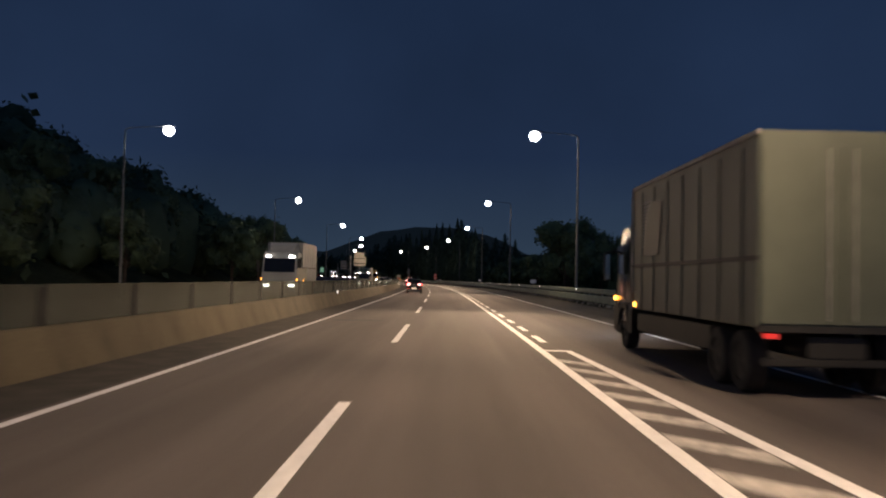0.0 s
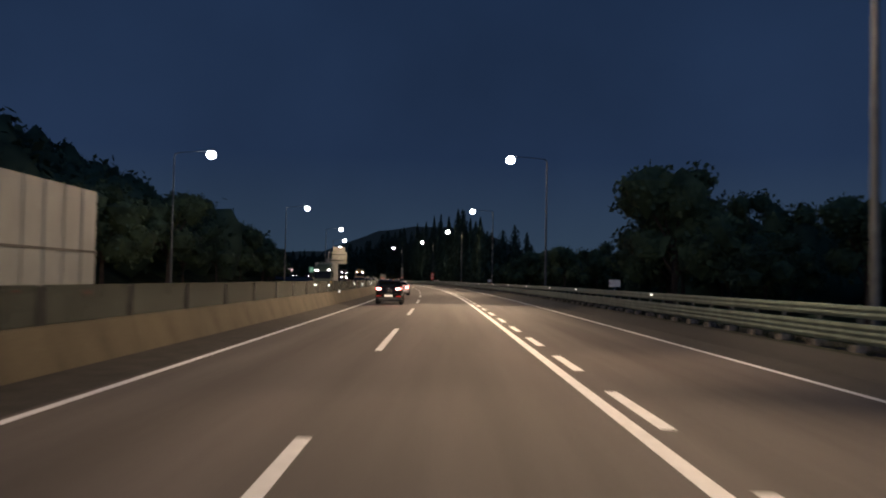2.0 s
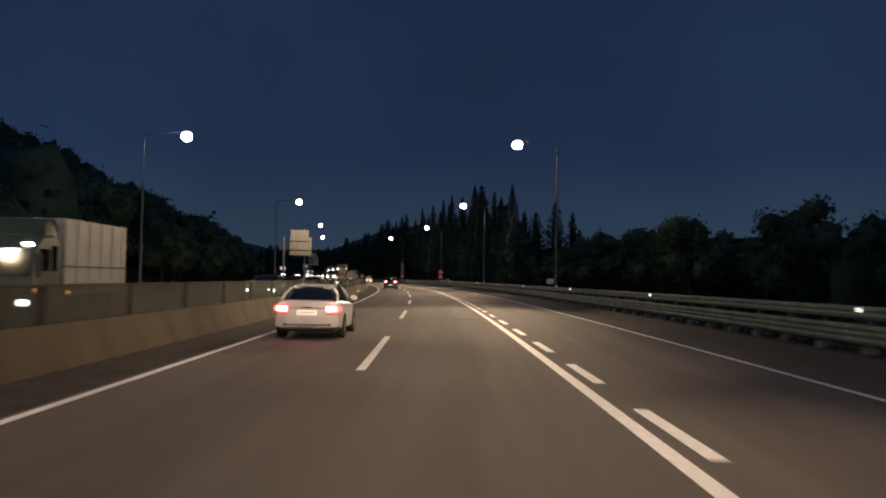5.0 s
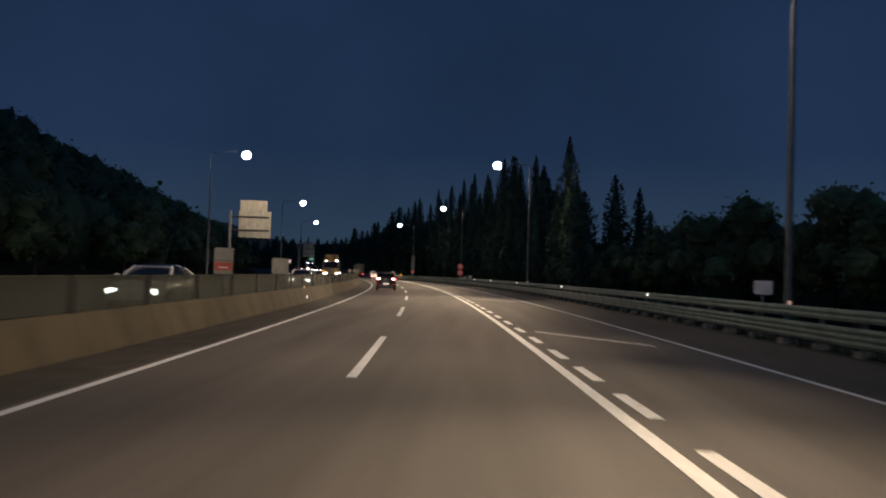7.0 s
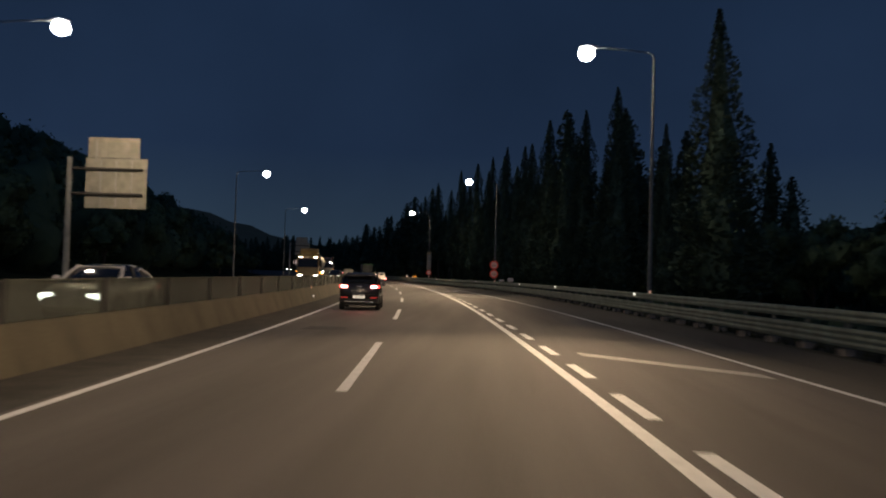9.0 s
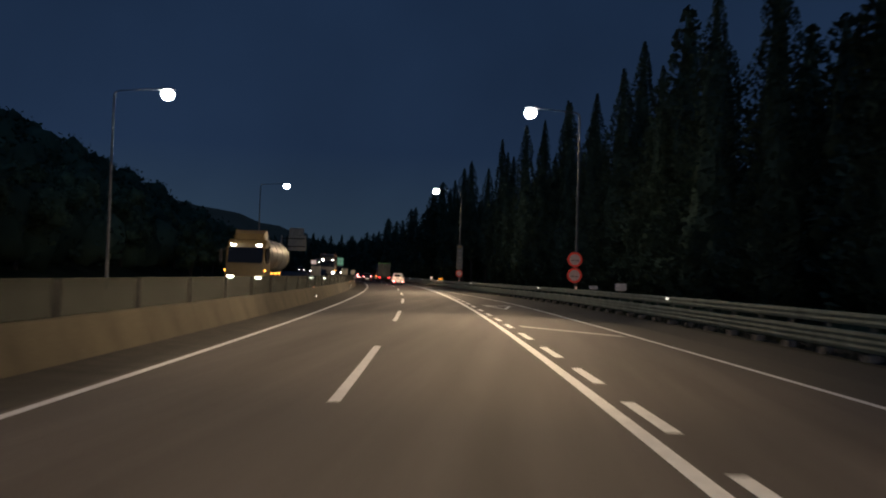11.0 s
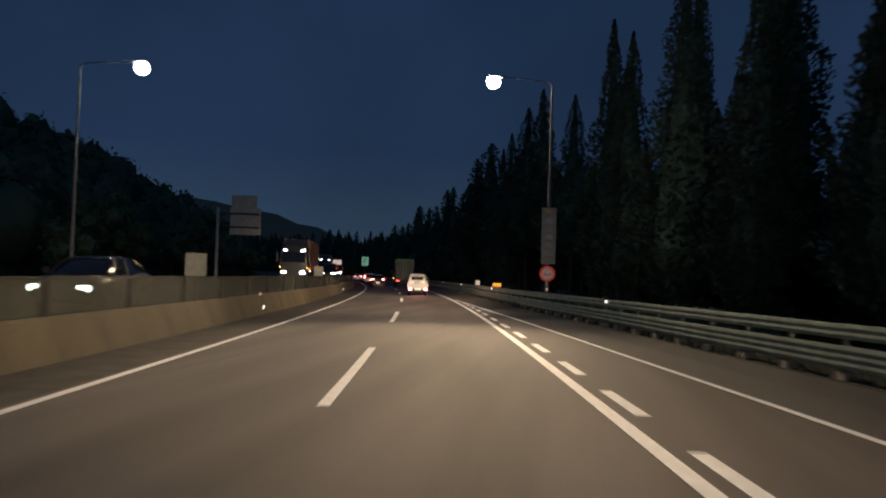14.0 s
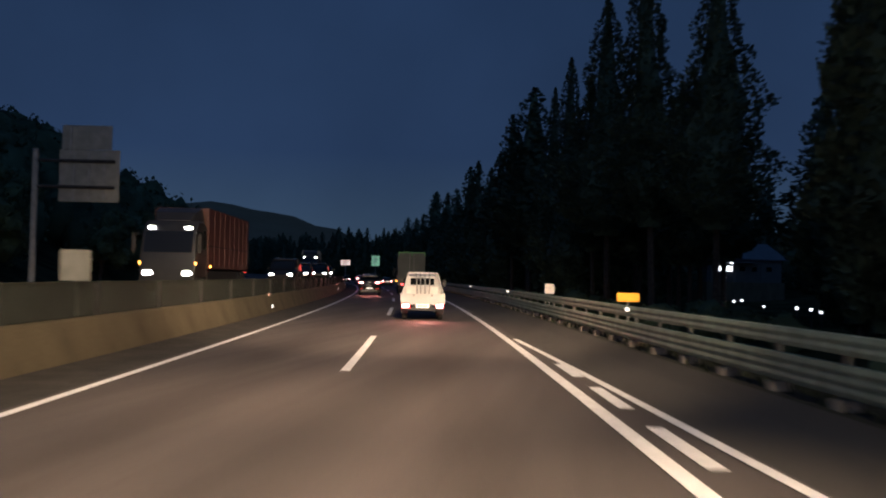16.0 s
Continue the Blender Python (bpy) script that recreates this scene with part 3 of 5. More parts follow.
# ---- street lamps ----
def street_lamp():
    """Local x points at the carriageway."""
    e = empty("street_lamp", label="tall galvanised street lamp, lit, with a level arm", category="street lamp", group="street lamps")
    part("pole", tube(bmesh.new(), [(0, 0, -0.6), (0, 0, 5), (0, 0, 11.75)], (0.115, 0.09, 0.055), 12), POLESTEEL, e, smooth=True)
    part("base_plate", bx(-0.22, 0.22, -0.22, 0.22, -0.05, 0.06, 0.02), GALV, e)
    part("arm", tube(bmesh.new(), [(0, 0, 11.7), (0.06, 0, 11.9), (0.25, 0, 12.02), (1.4, 0, 12.12), (2.75, 0, 12.2)], (0.05, 0.042, 0.036, 0.03, 0.028), 8), ARMPAINT, e, smooth=True)
    bm = bmesh.new()
    loft(bm, [[Vector((x, y * w, z0 + z * t)) for y, z in ((-1, 0), (-1, 0.5), (-0.6, 1), (0.6, 1), (1, 0.5), (1, 0))] for x, z0, w, t in ((2.55, 12.14, 0.06, 0.1), (2.75, 12.14, 0.12, 0.12), (2.95, 12.18, 0.2, 0.12), (3.3, 12.18, 0.2, 0.11), (3.5, 12.16, 0.1, 0.06))])
    head = part("lamp_head", bm, ARMPAINT, e)
    # Bowl larger than a real lens, in place of the lamp's bloom.
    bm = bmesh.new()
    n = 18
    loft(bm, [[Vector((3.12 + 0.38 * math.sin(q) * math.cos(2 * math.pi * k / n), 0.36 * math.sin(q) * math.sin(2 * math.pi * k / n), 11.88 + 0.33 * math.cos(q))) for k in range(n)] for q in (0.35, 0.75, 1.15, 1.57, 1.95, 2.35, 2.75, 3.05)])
    part("lens", bm, LAMPGLOW, head, "glowing white bowl lens, enlarged for bloom", smooth=True)
    return e


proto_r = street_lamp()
part("pole_reflector", bx(-0.05, 0.05, 0.10, 0.13, 1.0, 1.14, 0.01), REFLECT_O, proto_r, "small orange reflector")
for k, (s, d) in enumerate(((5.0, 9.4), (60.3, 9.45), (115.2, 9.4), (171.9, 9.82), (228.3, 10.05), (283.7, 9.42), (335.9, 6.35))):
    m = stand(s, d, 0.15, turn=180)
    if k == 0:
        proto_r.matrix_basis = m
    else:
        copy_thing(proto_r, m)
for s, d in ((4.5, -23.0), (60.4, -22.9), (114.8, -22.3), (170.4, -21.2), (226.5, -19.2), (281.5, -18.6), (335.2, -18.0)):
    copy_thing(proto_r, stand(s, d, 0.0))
# Unseen pair behind the start continues the row and lights the road.
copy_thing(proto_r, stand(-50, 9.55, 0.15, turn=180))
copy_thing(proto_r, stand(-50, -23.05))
# Beams spread evenly along the road, also standing in for headlights.
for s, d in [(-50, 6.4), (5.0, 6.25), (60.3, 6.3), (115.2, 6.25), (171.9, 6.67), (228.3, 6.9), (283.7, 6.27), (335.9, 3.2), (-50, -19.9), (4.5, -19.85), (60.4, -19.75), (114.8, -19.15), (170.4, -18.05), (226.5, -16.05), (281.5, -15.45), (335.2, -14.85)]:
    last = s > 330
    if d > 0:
        far = float(np.interp(s, (0, 60, 170), (-4.8, -3.2, -1.8)))
        near = float(np.interp(s, (60, 150), (-0.6, -2.4)))
        mid = MID_WATTS * float(np.interp(s, (60, 150), (1.0, 0.85)))
        beams = [(0.0, near, LAMP_WATTS, 80), (14.0, near, mid, 64), (-14.0, near, mid, 64), (30.0, far, THROW_WATTS, 46), (-30.0, far, THROW_WATTS, 46)]
        # Added wide beam on the slip lane, where truck headlights would fall.
        if 0 < s < 100:
            beams += [(4.0, 6.4, 1500.0, 116)]
        bright = float(np.interp(s, (5, 60, 115, 170, 228, 284), (1.4, 1.3, 1.15, 1.05, 0.95, 1.0)))
        # Tree fill goes first; the last lamp is boosted in place of headlights.
        beams = [(0.0, 17.0, TREE_FILL_WATTS, 150)] + [(a, b, w * (bright if not last else 2.2 if a >= 0 else 1.1), c) for a, b, w, c in beams]
    else:
        ahead = 0.03 if last else 1.0 if s < 270 else 0.15
        beams = [(0.0, -13.0, 900.0, 96), (26.0, -13.0, 4400.0 * ahead, 60), (-26.0, -13.0, 4400.0, 60)]
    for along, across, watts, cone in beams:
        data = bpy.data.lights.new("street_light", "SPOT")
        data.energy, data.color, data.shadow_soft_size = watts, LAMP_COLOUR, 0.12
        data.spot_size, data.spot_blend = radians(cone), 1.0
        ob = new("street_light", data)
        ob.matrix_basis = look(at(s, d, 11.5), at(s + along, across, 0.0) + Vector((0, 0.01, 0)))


# ---- signs ----
def disc(parent, y, z, r):
    ring = part("ring", tube(bmesh.new(), [(0, y, z), (0, y - 0.02, z)], r, 28), REDSIGN, parent, "red rim")
    part("face", tube(bmesh.new(), [(0, y - 0.021, z), (0, y - 0.026, z)], r * 0.74, 28), SIGNFACE, ring)
    for k in (-1, 1):
        part("bar", bx(k * r * 0.3 - r * 0.2, k * r * 0.3 + r * 0.2, y - 0.031, y - 0.0262, z - r * 0.2, z - r * 0.06), SIGNINK, ring)


e = empty("speed_sign", stand(283.6, 9.28, 0.0), "two round red-rimmed signs one above the other", "road sign")
disc(e, -0.16, 2.97, 0.46)
disc(e, -0.16, 1.99, 0.46)
part("clamp", bx(-0.05, 0.05, -0.16, -0.1, 1.5, 3.3, 0.01), GALV, e)
e = empty("round_sign", stand(335.8, 6.33, 0.0), "round red-rimmed sign on the lamp pole", "road sign")
disc(e, -0.16, 2.05, 0.41)
part("clamp", bx(-0.05, 0.05, -0.16, -0.1, 1.4, 2.5, 0.01), GALV, e)
e = empty("pole_banner", stand(335.8, 6.35, 0.0), "tall narrow grey banner board strapped to the lamp pole", "banner")
part("board", bx(-0.38, 0.38, -0.17, -0.13, 2.55, 5.5, 0.012), GREYPAINT, e)
part("top_patch", bx(-0.2, 0.2, -0.174, -0.1705, 5.2, 5.45), mat("ochre_ink", (0.35, 0.25, 0.1)), e)
for k in range(5):
    part("text_bar", bx(-0.2, 0.2, -0.174, -0.1705, 3.0 + 0.42 * k, 3.25 + 0.42 * k), mat("pale_ink", (0.30, 0.31, 0.30)), e)
part("strap", bx(-0.06, 0.06, -0.13, 0.1, 3.0, 5.2, 0.01), GALV, e)


def white_box(s, d, z, w=0.6, h=0.38, material=WHITEBOARD, label="small white roadside marker board behind the guard rail"):
    e = empty("marker_board", stand(s, d), label, "marker board", "marker boards")
    part("board", bx(-w / 2, w / 2, -0.05, 0.0, z, z + h, 0.02), material, e)
    part("post", tube(bmesh.new(), [(0, 0.03, -0.6), (0, 0.03, z + h * 0.7)], 0.035, 8), GALV, e)


white_box(86.8, 9.3, 1.48)
white_box(173.0, 9.55, 1.42, 0.55, 0.4)
white_box(272.4, 9.45, 1.25, 0.55, 0.36)
white_box(278.7, 9.45, 1.22, 0.5, 0.2)
white_box(367.2, 5.5, 1.08, 0.42, 0.42)
white_box(354.8, 5.75, 1.12, 0.62, 0.24, ORANGE, "small bright orange marker board behind the guard rail")


def back_sign(s, dp, d0, d1, z0, z1, z2):
    """The back of a cantilever sign of the oncoming carriageway."""
    e = empty("cantilever_sign", stand(s, dp), "back of a pale cantilever direction sign on a steel mast", "road sign", "cantilever signs")
    part("mast", tube(bmesh.new(), [(0, 0, -0.3), (0, 0, z1)], (0.17, 0.14), 12), GALV, e, smooth=True)
    for z in (z0 + (z1 - z0) * 0.28, z0 + (z1 - z0) * 0.78):
        part("arm", tube(bmesh.new(), [(0, 0, z), (d1 - dp - 0.2, 0, z)], 0.08, 8), DARKPOST, e)
    p = part("panel", bx(d0 - dp, d1 - dp, 0.1, 0.15, z0, z1, 0.01), GREYPAINT, e)
    for k in range(1, 4):
        x = d0 - dp + (d1 - d0) * k / 4
        part("rib", bx(x - 0.04, x + 0.04, 0.06, 0.1, z0 + 0.1, z1 - 0.1), GALV, p)
    q = part("top_panel", bx(d0 - dp + 0.1, d1 - dp - 0.4, 0.1, 0.15, z1 + 0.02, z2, 0.01), GREYPAINT, e)
    part("rib", bx(d0 - dp + 0.5, d0 - dp + 0.58, 0.06, 0.1, z1 - 0.2, z2 - 0.1), GALV, q)


back_sign(235.2, -18.9, -18.1, -14.9, 4.75, 7.4, 8.5)
back_sign(373.5, -18.7, -17.6, -14.7, 5.05, 7.6, 8.8)
for s, d, z, w, h, m, lab in ((604, 11.7, 4.8, 2.5, 3.2, GREENSIGN, "green direction sign on a steel post"), (644, 7.7, 5.3, 3.4, 1.8, PALEBOARD, "pale gantry board over the far carriageway")):
    e = empty("direction_sign", stand(s, d), lab, "road sign")
    part("panel", bx(-w / 2, w / 2, -0.06, 0, z, z + h, 0.02), m, e)
    part("post", tube(bmesh.new(), [(0, 0.1, -1.5), (0, 0.1, z + h * 0.9)], 0.15, 10), GALV, e)
    for k in range(3):
        part("text_bar", bx(-w * 0.35, w * (0.1 + 0.1 * k), -0.07, -0.062, z + h * (0.2 + 0.25 * k), z + h * (0.32 + 0.25 * k)), WHITEBOARD, e)

# ---- trees ----
def conifer_meshes(seed, h, r, sprays=1650, fine=1.0):
    """A tapered trunk and a dense, soft spire of small needle sprays."""
    rng = random.Random(seed)
    trunk = tube(bmesh.new(), [(0, 0, -1.0), (0.03, 0, h * 0.4), (0, 0.03, h * 0.97)], (0.2, 0.13, 0.02), 7)
    bm = bmesh.new()
    ph = [rng.uniform(0, 6.28) for _ in range(6)]

    def girth(f, a):
        g = r * min(1.0, 0.35 + 4.0 * f) * (1 - f) ** (0.85 if fine < 1 else 0.62 if r > 2.8 else 0.72)
        g *= 1 + 0.13 * math.sin(a * 2 + ph[0] + f * 9) + (0.08 + 0.12 * f) * math.sin(a * 3 + ph[1] - f * 17) + 0.13 * math.sin(f * 34 + ph[2] + a) + 0.07 * math.sin(f * 71 + ph[3] - 2 * a)
        return g + 0.05

    for _ in range(sprays):
        f = 1 - math.sqrt(rng.random())
        f = min(0.998, 0.02 + 0.98 * (f if rng.random() < 0.55 else 1 - 0.97 * rng.random()))
        a = rng.uniform(0, 6.283)
        g = girth(f, a)
        q = g * (1.04 - 0.34 * rng.random())
        ln = (0.30 + 0.52 * rng.random() * (1.15 - f)) * fine
        w = ln * rng.uniform(0.35, 0.65)
        ca, sa = math.cos(a), math.sin(a)
        z = h * (0.04 + 0.955 * f)
        up = rng.uniform(-0.1, 0.55) * ln
        tw = rng.uniform(-0.9, 0.9)
        pts = ((q - ln * 0.7, -w * 0.3, -up), (q - ln * 0.1, w * math.cos(tw), w * math.sin(tw) - up * 0.4), (q + ln * 0.25, rng.uniform(-0.1, 0.1), up * 0.5), (q - ln * 0.1, -w * math.cos(tw), -w * math.sin(tw) - up * 0.4))
        bm.faces.new([bm.verts.new((x * ca - y * sa, x * sa + y * ca, z + v)) for x, y, v in pts])
    prev = None
    for i in range(13):
        f = i / 12
        ring = []
        for k in range(9):
            a = 2 * math.pi * k / 9
            g = girth(f * 0.99, a) * rng.uniform(0.52, 0.66) * (1 - 0.45 * f)
            ring.append(bm.verts.new((g * math.cos(a), g * math.sin(a), h * (0.04 + 0.94 * f))))
        if prev:
            for k in range(9):
                bm.faces.new((prev[k], prev[(k + 1) % 9], ring[(k + 1) % 9], ring[k]))
        prev = ring
    return trunk, bm


def broadleaf_meshes(seed, h):
    rng = random.Random(seed)
    trunk = bmesh.new()
    tube(trunk, [(0, 0, -1.0), (0.1, 0.05, h * 0.3), (0.0, 0.15, h * 0.75)], (0.24, 0.17, 0.05), 7)
    bm = bmesh.new()
    clumps = []
    for k in range(15):
        a, q = rng.random() * 6.28, rng.random()
        rr = h * 0.30 * math.sqrt(rng.random())
        c = Vector((rr * math.cos(a), rr * math.sin(a), h * (0.38 + 0.5 * q) - rr * 0.25))
        clumps.append((c, h * (0.11 + 0.09 * rng.random())))
        tube(trunk, [(0.05, 0.05, h * (0.25 + 0.2 * q)), c * 0.6 + Vector((0, 0, h * 0.16)), c], (0.09, 0.05, 0.02), 5)
    for c, rad in clumps:
        for k in range(160):
            v = Vector((rng.gauss(0, 1), rng.gauss(0, 1), rng.gauss(0, 0.8))).normalized() * rad * (0.5 + 0.5 * rng.random())
            u = Vector((rng.uniform(-1, 1), rng.uniform(-1, 1), rng.uniform(-1, 1))).normalized()
            w = u.cross(v).normalized() * (0.09 + 0.10 * rng.random())
            u = u * (0.13 + 0.15 * rng.random())
            p = c + v
            bm.faces.new([bm.verts.new(q) for q in (p - u, p + w * 0.9, p + u, p - w)])
        r = bmesh.ops.create_icosphere(bm, subdivisions=1, radius=rad * 0.72)
        for v in r["verts"]:
            v.co = c + v.co * (0.75 + 0.5 * rng.random())
    return trunk, bm


def plant(name, trunk_me, crown_me, m, label, group, bare=0.0):
    """bare: the share of the trunk that carries no crown."""
    e = empty(name, m, label, "tree", group)
    for nm, me in (("trunk", trunk_me), ("crown", crown_me)):
        ob = new(nm, me)
        ob.parent = e
        if nm == "crown" and bare:
            ob.matrix_basis = Matrix.Translation((0, 0, 18.0 * bare)) @ Matrix.Diagonal((1, 1, 1 - bare, 1))
    return e


CONIFERS = []
for k in range(6):
    a, b = conifer_meshes(40 + k, 18.0, (2.3, 2.6, 2.9, 3.1, 3.4, 3.8)[k])
    CONIFERS.append((mesh_of(a, "trunk", BARK), mesh_of(b, "crown", NEEDLE)))
FINE = []
for k in range(4):
    a, b = conifer_meshes(50 + k, 18.0, (2.2, 2.5, 2.8, 3.1)[k], 6200, 0.48)
    FINE.append((mesh_of(a, "trunk", BARK), mesh_of(b, "crown", NEEDLE)))
BROADS = []
for k in range(4):
    a, b = broadleaf_meshes(70 + k, 10.0)
    BROADS.append((mesh_of(a, "trunk", BARK), mesh_of(b, "crown", LEAF)))
rng = random.Random(5)


def conifer(s, d, h):
    far = s > 420 or d > (23 if 300 < s < 376 else 16.6)
    t, c = CONIFERS[rng.randrange(6)] if far else FINE[rng.randrange(4)]
    wide = (1.0, 1.35) if far else (0.9, 1.2)
    z = hill_z(s, d)
    plant("conifer", t, c, stand(s, d, z, rng.uniform(0, 360), (h - z) / 18.0) @ Matrix.Rotation(rng.uniform(-0.035, 0.035), 4, "X") @ Matrix.Diagonal((rng.uniform(*wide), rng.uniform(*wide), 1.0, 1.0)), "tall dark spire-shaped conifer beyond the guard rail", "roadside conifers", 0.21 if 371 < s < 401 or 424 < s < 446 else 0.0)


NEAR_ROW = ((232.8, 15.0, 15.9), (247, 16.5, 12.5), (258.7, 16, 17.6), (269.6, 16, 17.9), (279.7, 16.2, 18.9), (290, 16, 17.0), (299.2, 16, 19.2), (309, 15.5, 17.4), (318.4, 16, 20.2), (330, 15, 19.2), (342, 15.5, 22.0), (350, 14.3, 19.5), (357, 14.6, 22.5), (374.8, 15.4, 20.3), (382, 14.2, 22.5), (392.2, 14, 22.3), (399, 14.6, 18.5), (405.6, 14, 21.6))
FAR_ROW = ((414.3, 14, 20.8), (425.1, 14, 23.1), (436, 14, 22.2), (446, 14, 18.9), (456, 14.5, 18.0), (466.4, 14, 20.4), (474, 14.2, 20.4), (486, 14, 18.0), (499, 14.4, 18.4), (513.4, 14, 20.0), (520, 14.2, 20.6), (536, 14, 17.0), (548, 14.4, 16.6), (561.4, 14, 17.7), (580, 15, 15), (600, 15, 16), (625, 16, 15), (650, 16, 16))
for s, d, h in NEAR_ROW + FAR_ROW:
    conifer(s, d, h)
for k in range(150):
    s = 256 + 2.6 * k + rng.uniform(-1.4, 1.4)
    if not 368.5 < s < 384:
        conifer(s, rng.uniform(17, 22), rng.uniform(12.0, 17.2))
for k in range(96):
    s = 262 + 4.2 * k + rng.uniform(-2, 2)
    if not 388 < s < 415:
        conifer(s, rng.uniform(25, 34), rng.uniform(11, 17))

for s, d, h in ((293, 19.5, 22.5), (308, 20, 24.0), (337, 19.5, 24.5), (353.5, 20, 25.0), (326, 20.5, 23.0), (364.5, 17.5, 21.0)):
    conifer(s, d, h)
for k in range(84):
    s = 632 + 4.6 * k + rng.uniform(-2, 2)
    conifer(s, rng.uniform(15, 34), float(np.interp(s, (632, 700, 1000), (16.5, 20.5, 27.0))) + rng.uniform(-3.5, 2.5))
for k in range(14):
    conifer(446 + 5.2 * k, rng.uniform(52, 60), rng.uniform(15, 18.5))


def broadleaf(s, d, h, lab, grp):
    t, c = BROADS[rng.randrange(4)]
    plant("broadleaf_tree", t, c, stand(s, d, hill_z(s, d), rng.uniform(0, 360), h / 10.0), lab, grp)


for k in range(46):
    s = 22 + 4.9 * k + rng.uniform(-2, 2)
    broadleaf(s, rng.uniform(22, 33), rng.uniform(6.0, 9.0) + (3.5 if 118 < s < 150 else 0), "dark leafy broadleaf tree beyond the guard rail", "roadside broadleaf trees")
for s, d, h in ((87.5, 12.6, 9.3), (91.5, 13.6, 9.9), (96, 14.6, 9.4)):
    broadleaf(s, d, h, "tall dark broadleaf tree beyond the guard rail", "roadside broadleaf trees")
for k in range(20):
    s = 178 + 4.3 * k
    broadleaf(s, rng.uniform(19, 24), (8.6 if s < 222 else 6.4) + rng.uniform(-0.7, 0.7), "dark broadleaf tree beyond the guard rail", "roadside broadleaf trees")
for k in range(52):
    s = 30 + 9.4 * k + rng.uniform(-3, 3)
    d = -left_toe(s) - rng.uniform(-1, 9)
    broadleaf(s, d, rng.uniform(7.5, 11.5), "leafy tree at the foot of the wooded hillside", "hillside trees")


def blobs(name, material, places, label):
    """Many small crowns in one mesh."""
    base = bmesh.new()
    bmesh.ops.create_icosphere(base, subdivisions=2, radius=1.0)
    vs0 = [v.co.copy() for v in base.verts]
    fs0 = [[v.index for v in f.verts] for f in base.faces]
    base.free()
    verts, faces = [], []
    r2 = random.Random(11)
    for p, rad, tall in places:
        o = len(verts)
        q = Vector((r2.uniform(0, 50), r2.uniform(0, 50), 0))
        for v in vs0:
            k = 0.72 * (1 + 0.5 * noise.noise(v * 1.7 + q))
            verts.append((p.x + v.x * rad * k, p.y + v.y * rad * k, p.z + v.z * tall * k))
        faces += [[j + o for j in f] for f in fs0]
        for _ in range(92):
            v = Vector((r2.gauss(0, 1), r2.gauss(0, 1), r2.gauss(0.25, 1))).normalized()
            k = 0.82 * (1 + 0.5 * noise.noise(v * 1.7 + q)) * r2.uniform(0.80, 1.04)
            c = Vector((p.x + v.x * rad * k, p.y + v.y * rad * k, p.z + v.z * tall * k))
            u = Vector((r2.uniform(-1, 1), r2.uniform(-1, 1), r2.uniform(-1, 1))).normalized()
            w = u.cross(v + Vector((0.01, 0.02, 0.03))).normalized() * rad * r2.uniform(0.06, 0.12)
            u = u * rad * r2.uniform(0.08, 0.15)
            o = len(verts)
            verts += [tuple(c - u), tuple(c + w), tuple(c + u), tuple(c - w * 0.8)]
            faces.append((o, o + 1, o + 2, o + 3))
    me = bpy.data.meshes.new(name)
    me.from_pydata(verts, [], faces)
    me.polygons.foreach_set("use_smooth", [len(f) == 3 for f in faces])
    me.materials.append(material)
    return tagged(new(name, me), label, "woods", kind="stuff")


places = []
for k in range(3000):
    s = rng.uniform(20, 1150)
    dd = left_toe(s) + 4 + 250 * rng.random() ** 1.6
    rad = rng.uniform(3.0, 5.2)
    places.append((at(s, -dd, hill_z(s, -dd) + rad * 0.75), rad, rad * rng.uniform(0.9, 1.7)))
blobs("hill_woods", WOODS, places, "dense dark woods covering the hillside")
places = []
for k in range(520):
    s = rng.uniform(10, 700)
    d = rng.uniform(30, 75) if s < 240 else rng.uniform(34, 75)
    rad = rng.uniform(2.6, 4.2)
    if 385 < s < 475 and d < 62:
        continue
    places.append((at(s, d, hill_z(s, d) + rad * 0.8), rad, rad * rng.uniform(1.0, 1.7)))
blobs("roadside_woods", WOODS, places, "dark woods behind the roadside trees")
places = []
for k in range(420):
    s = rng.uniform(15, 620)
    d = max(rail_d(s) + 2.2, 11.0) + rng.uniform(0, 5.5)
    rad = rng.uniform(0.5, 1.25)
    places.append((at(s, d, hill_z(s, d) + rad * 0.5), rad, rad * 0.9))
blobs("scrub", WOODS, places, "low dark scrub along the verge")

# grass under the rail
verts, faces = [], []
for k in range(9000):
    s = rng.uniform(-5, 470)
    d = rail_d(s) + rng.uniform(-0.12, 0.6)
    p = at(s, d, berm_z(s) * (0.75 if d < rail_d(s) - 0.1 else 1.0) - 0.03)
    h, a, w = rng.uniform(0.08, 0.30), rng.uniform(0, 6.28), rng.uniform(0.02, 0.05)
    o = len(verts)
    c, q = math.cos(a), math.sin(a)
    verts += [(p.x - c * w, p.y - q * w, p.z), (p.x + c * w, p.y + q * w, p.z), (p.x + q * 0.08, p.y - c * 0.08, p.z + h)]
    faces.append((o, o + 1, o + 2))
me = bpy.data.meshes.new("verge_grass")
me.from_pydata(verts, [], faces)
me.materials.append(GRASS)
tagged(new("verge_grass", me), "sparse grass tufts under the guard rail", "grass", kind="stuff")

# distant hills
bm = bmesh.new()
ring0, ring1, ring2 = [], [], []
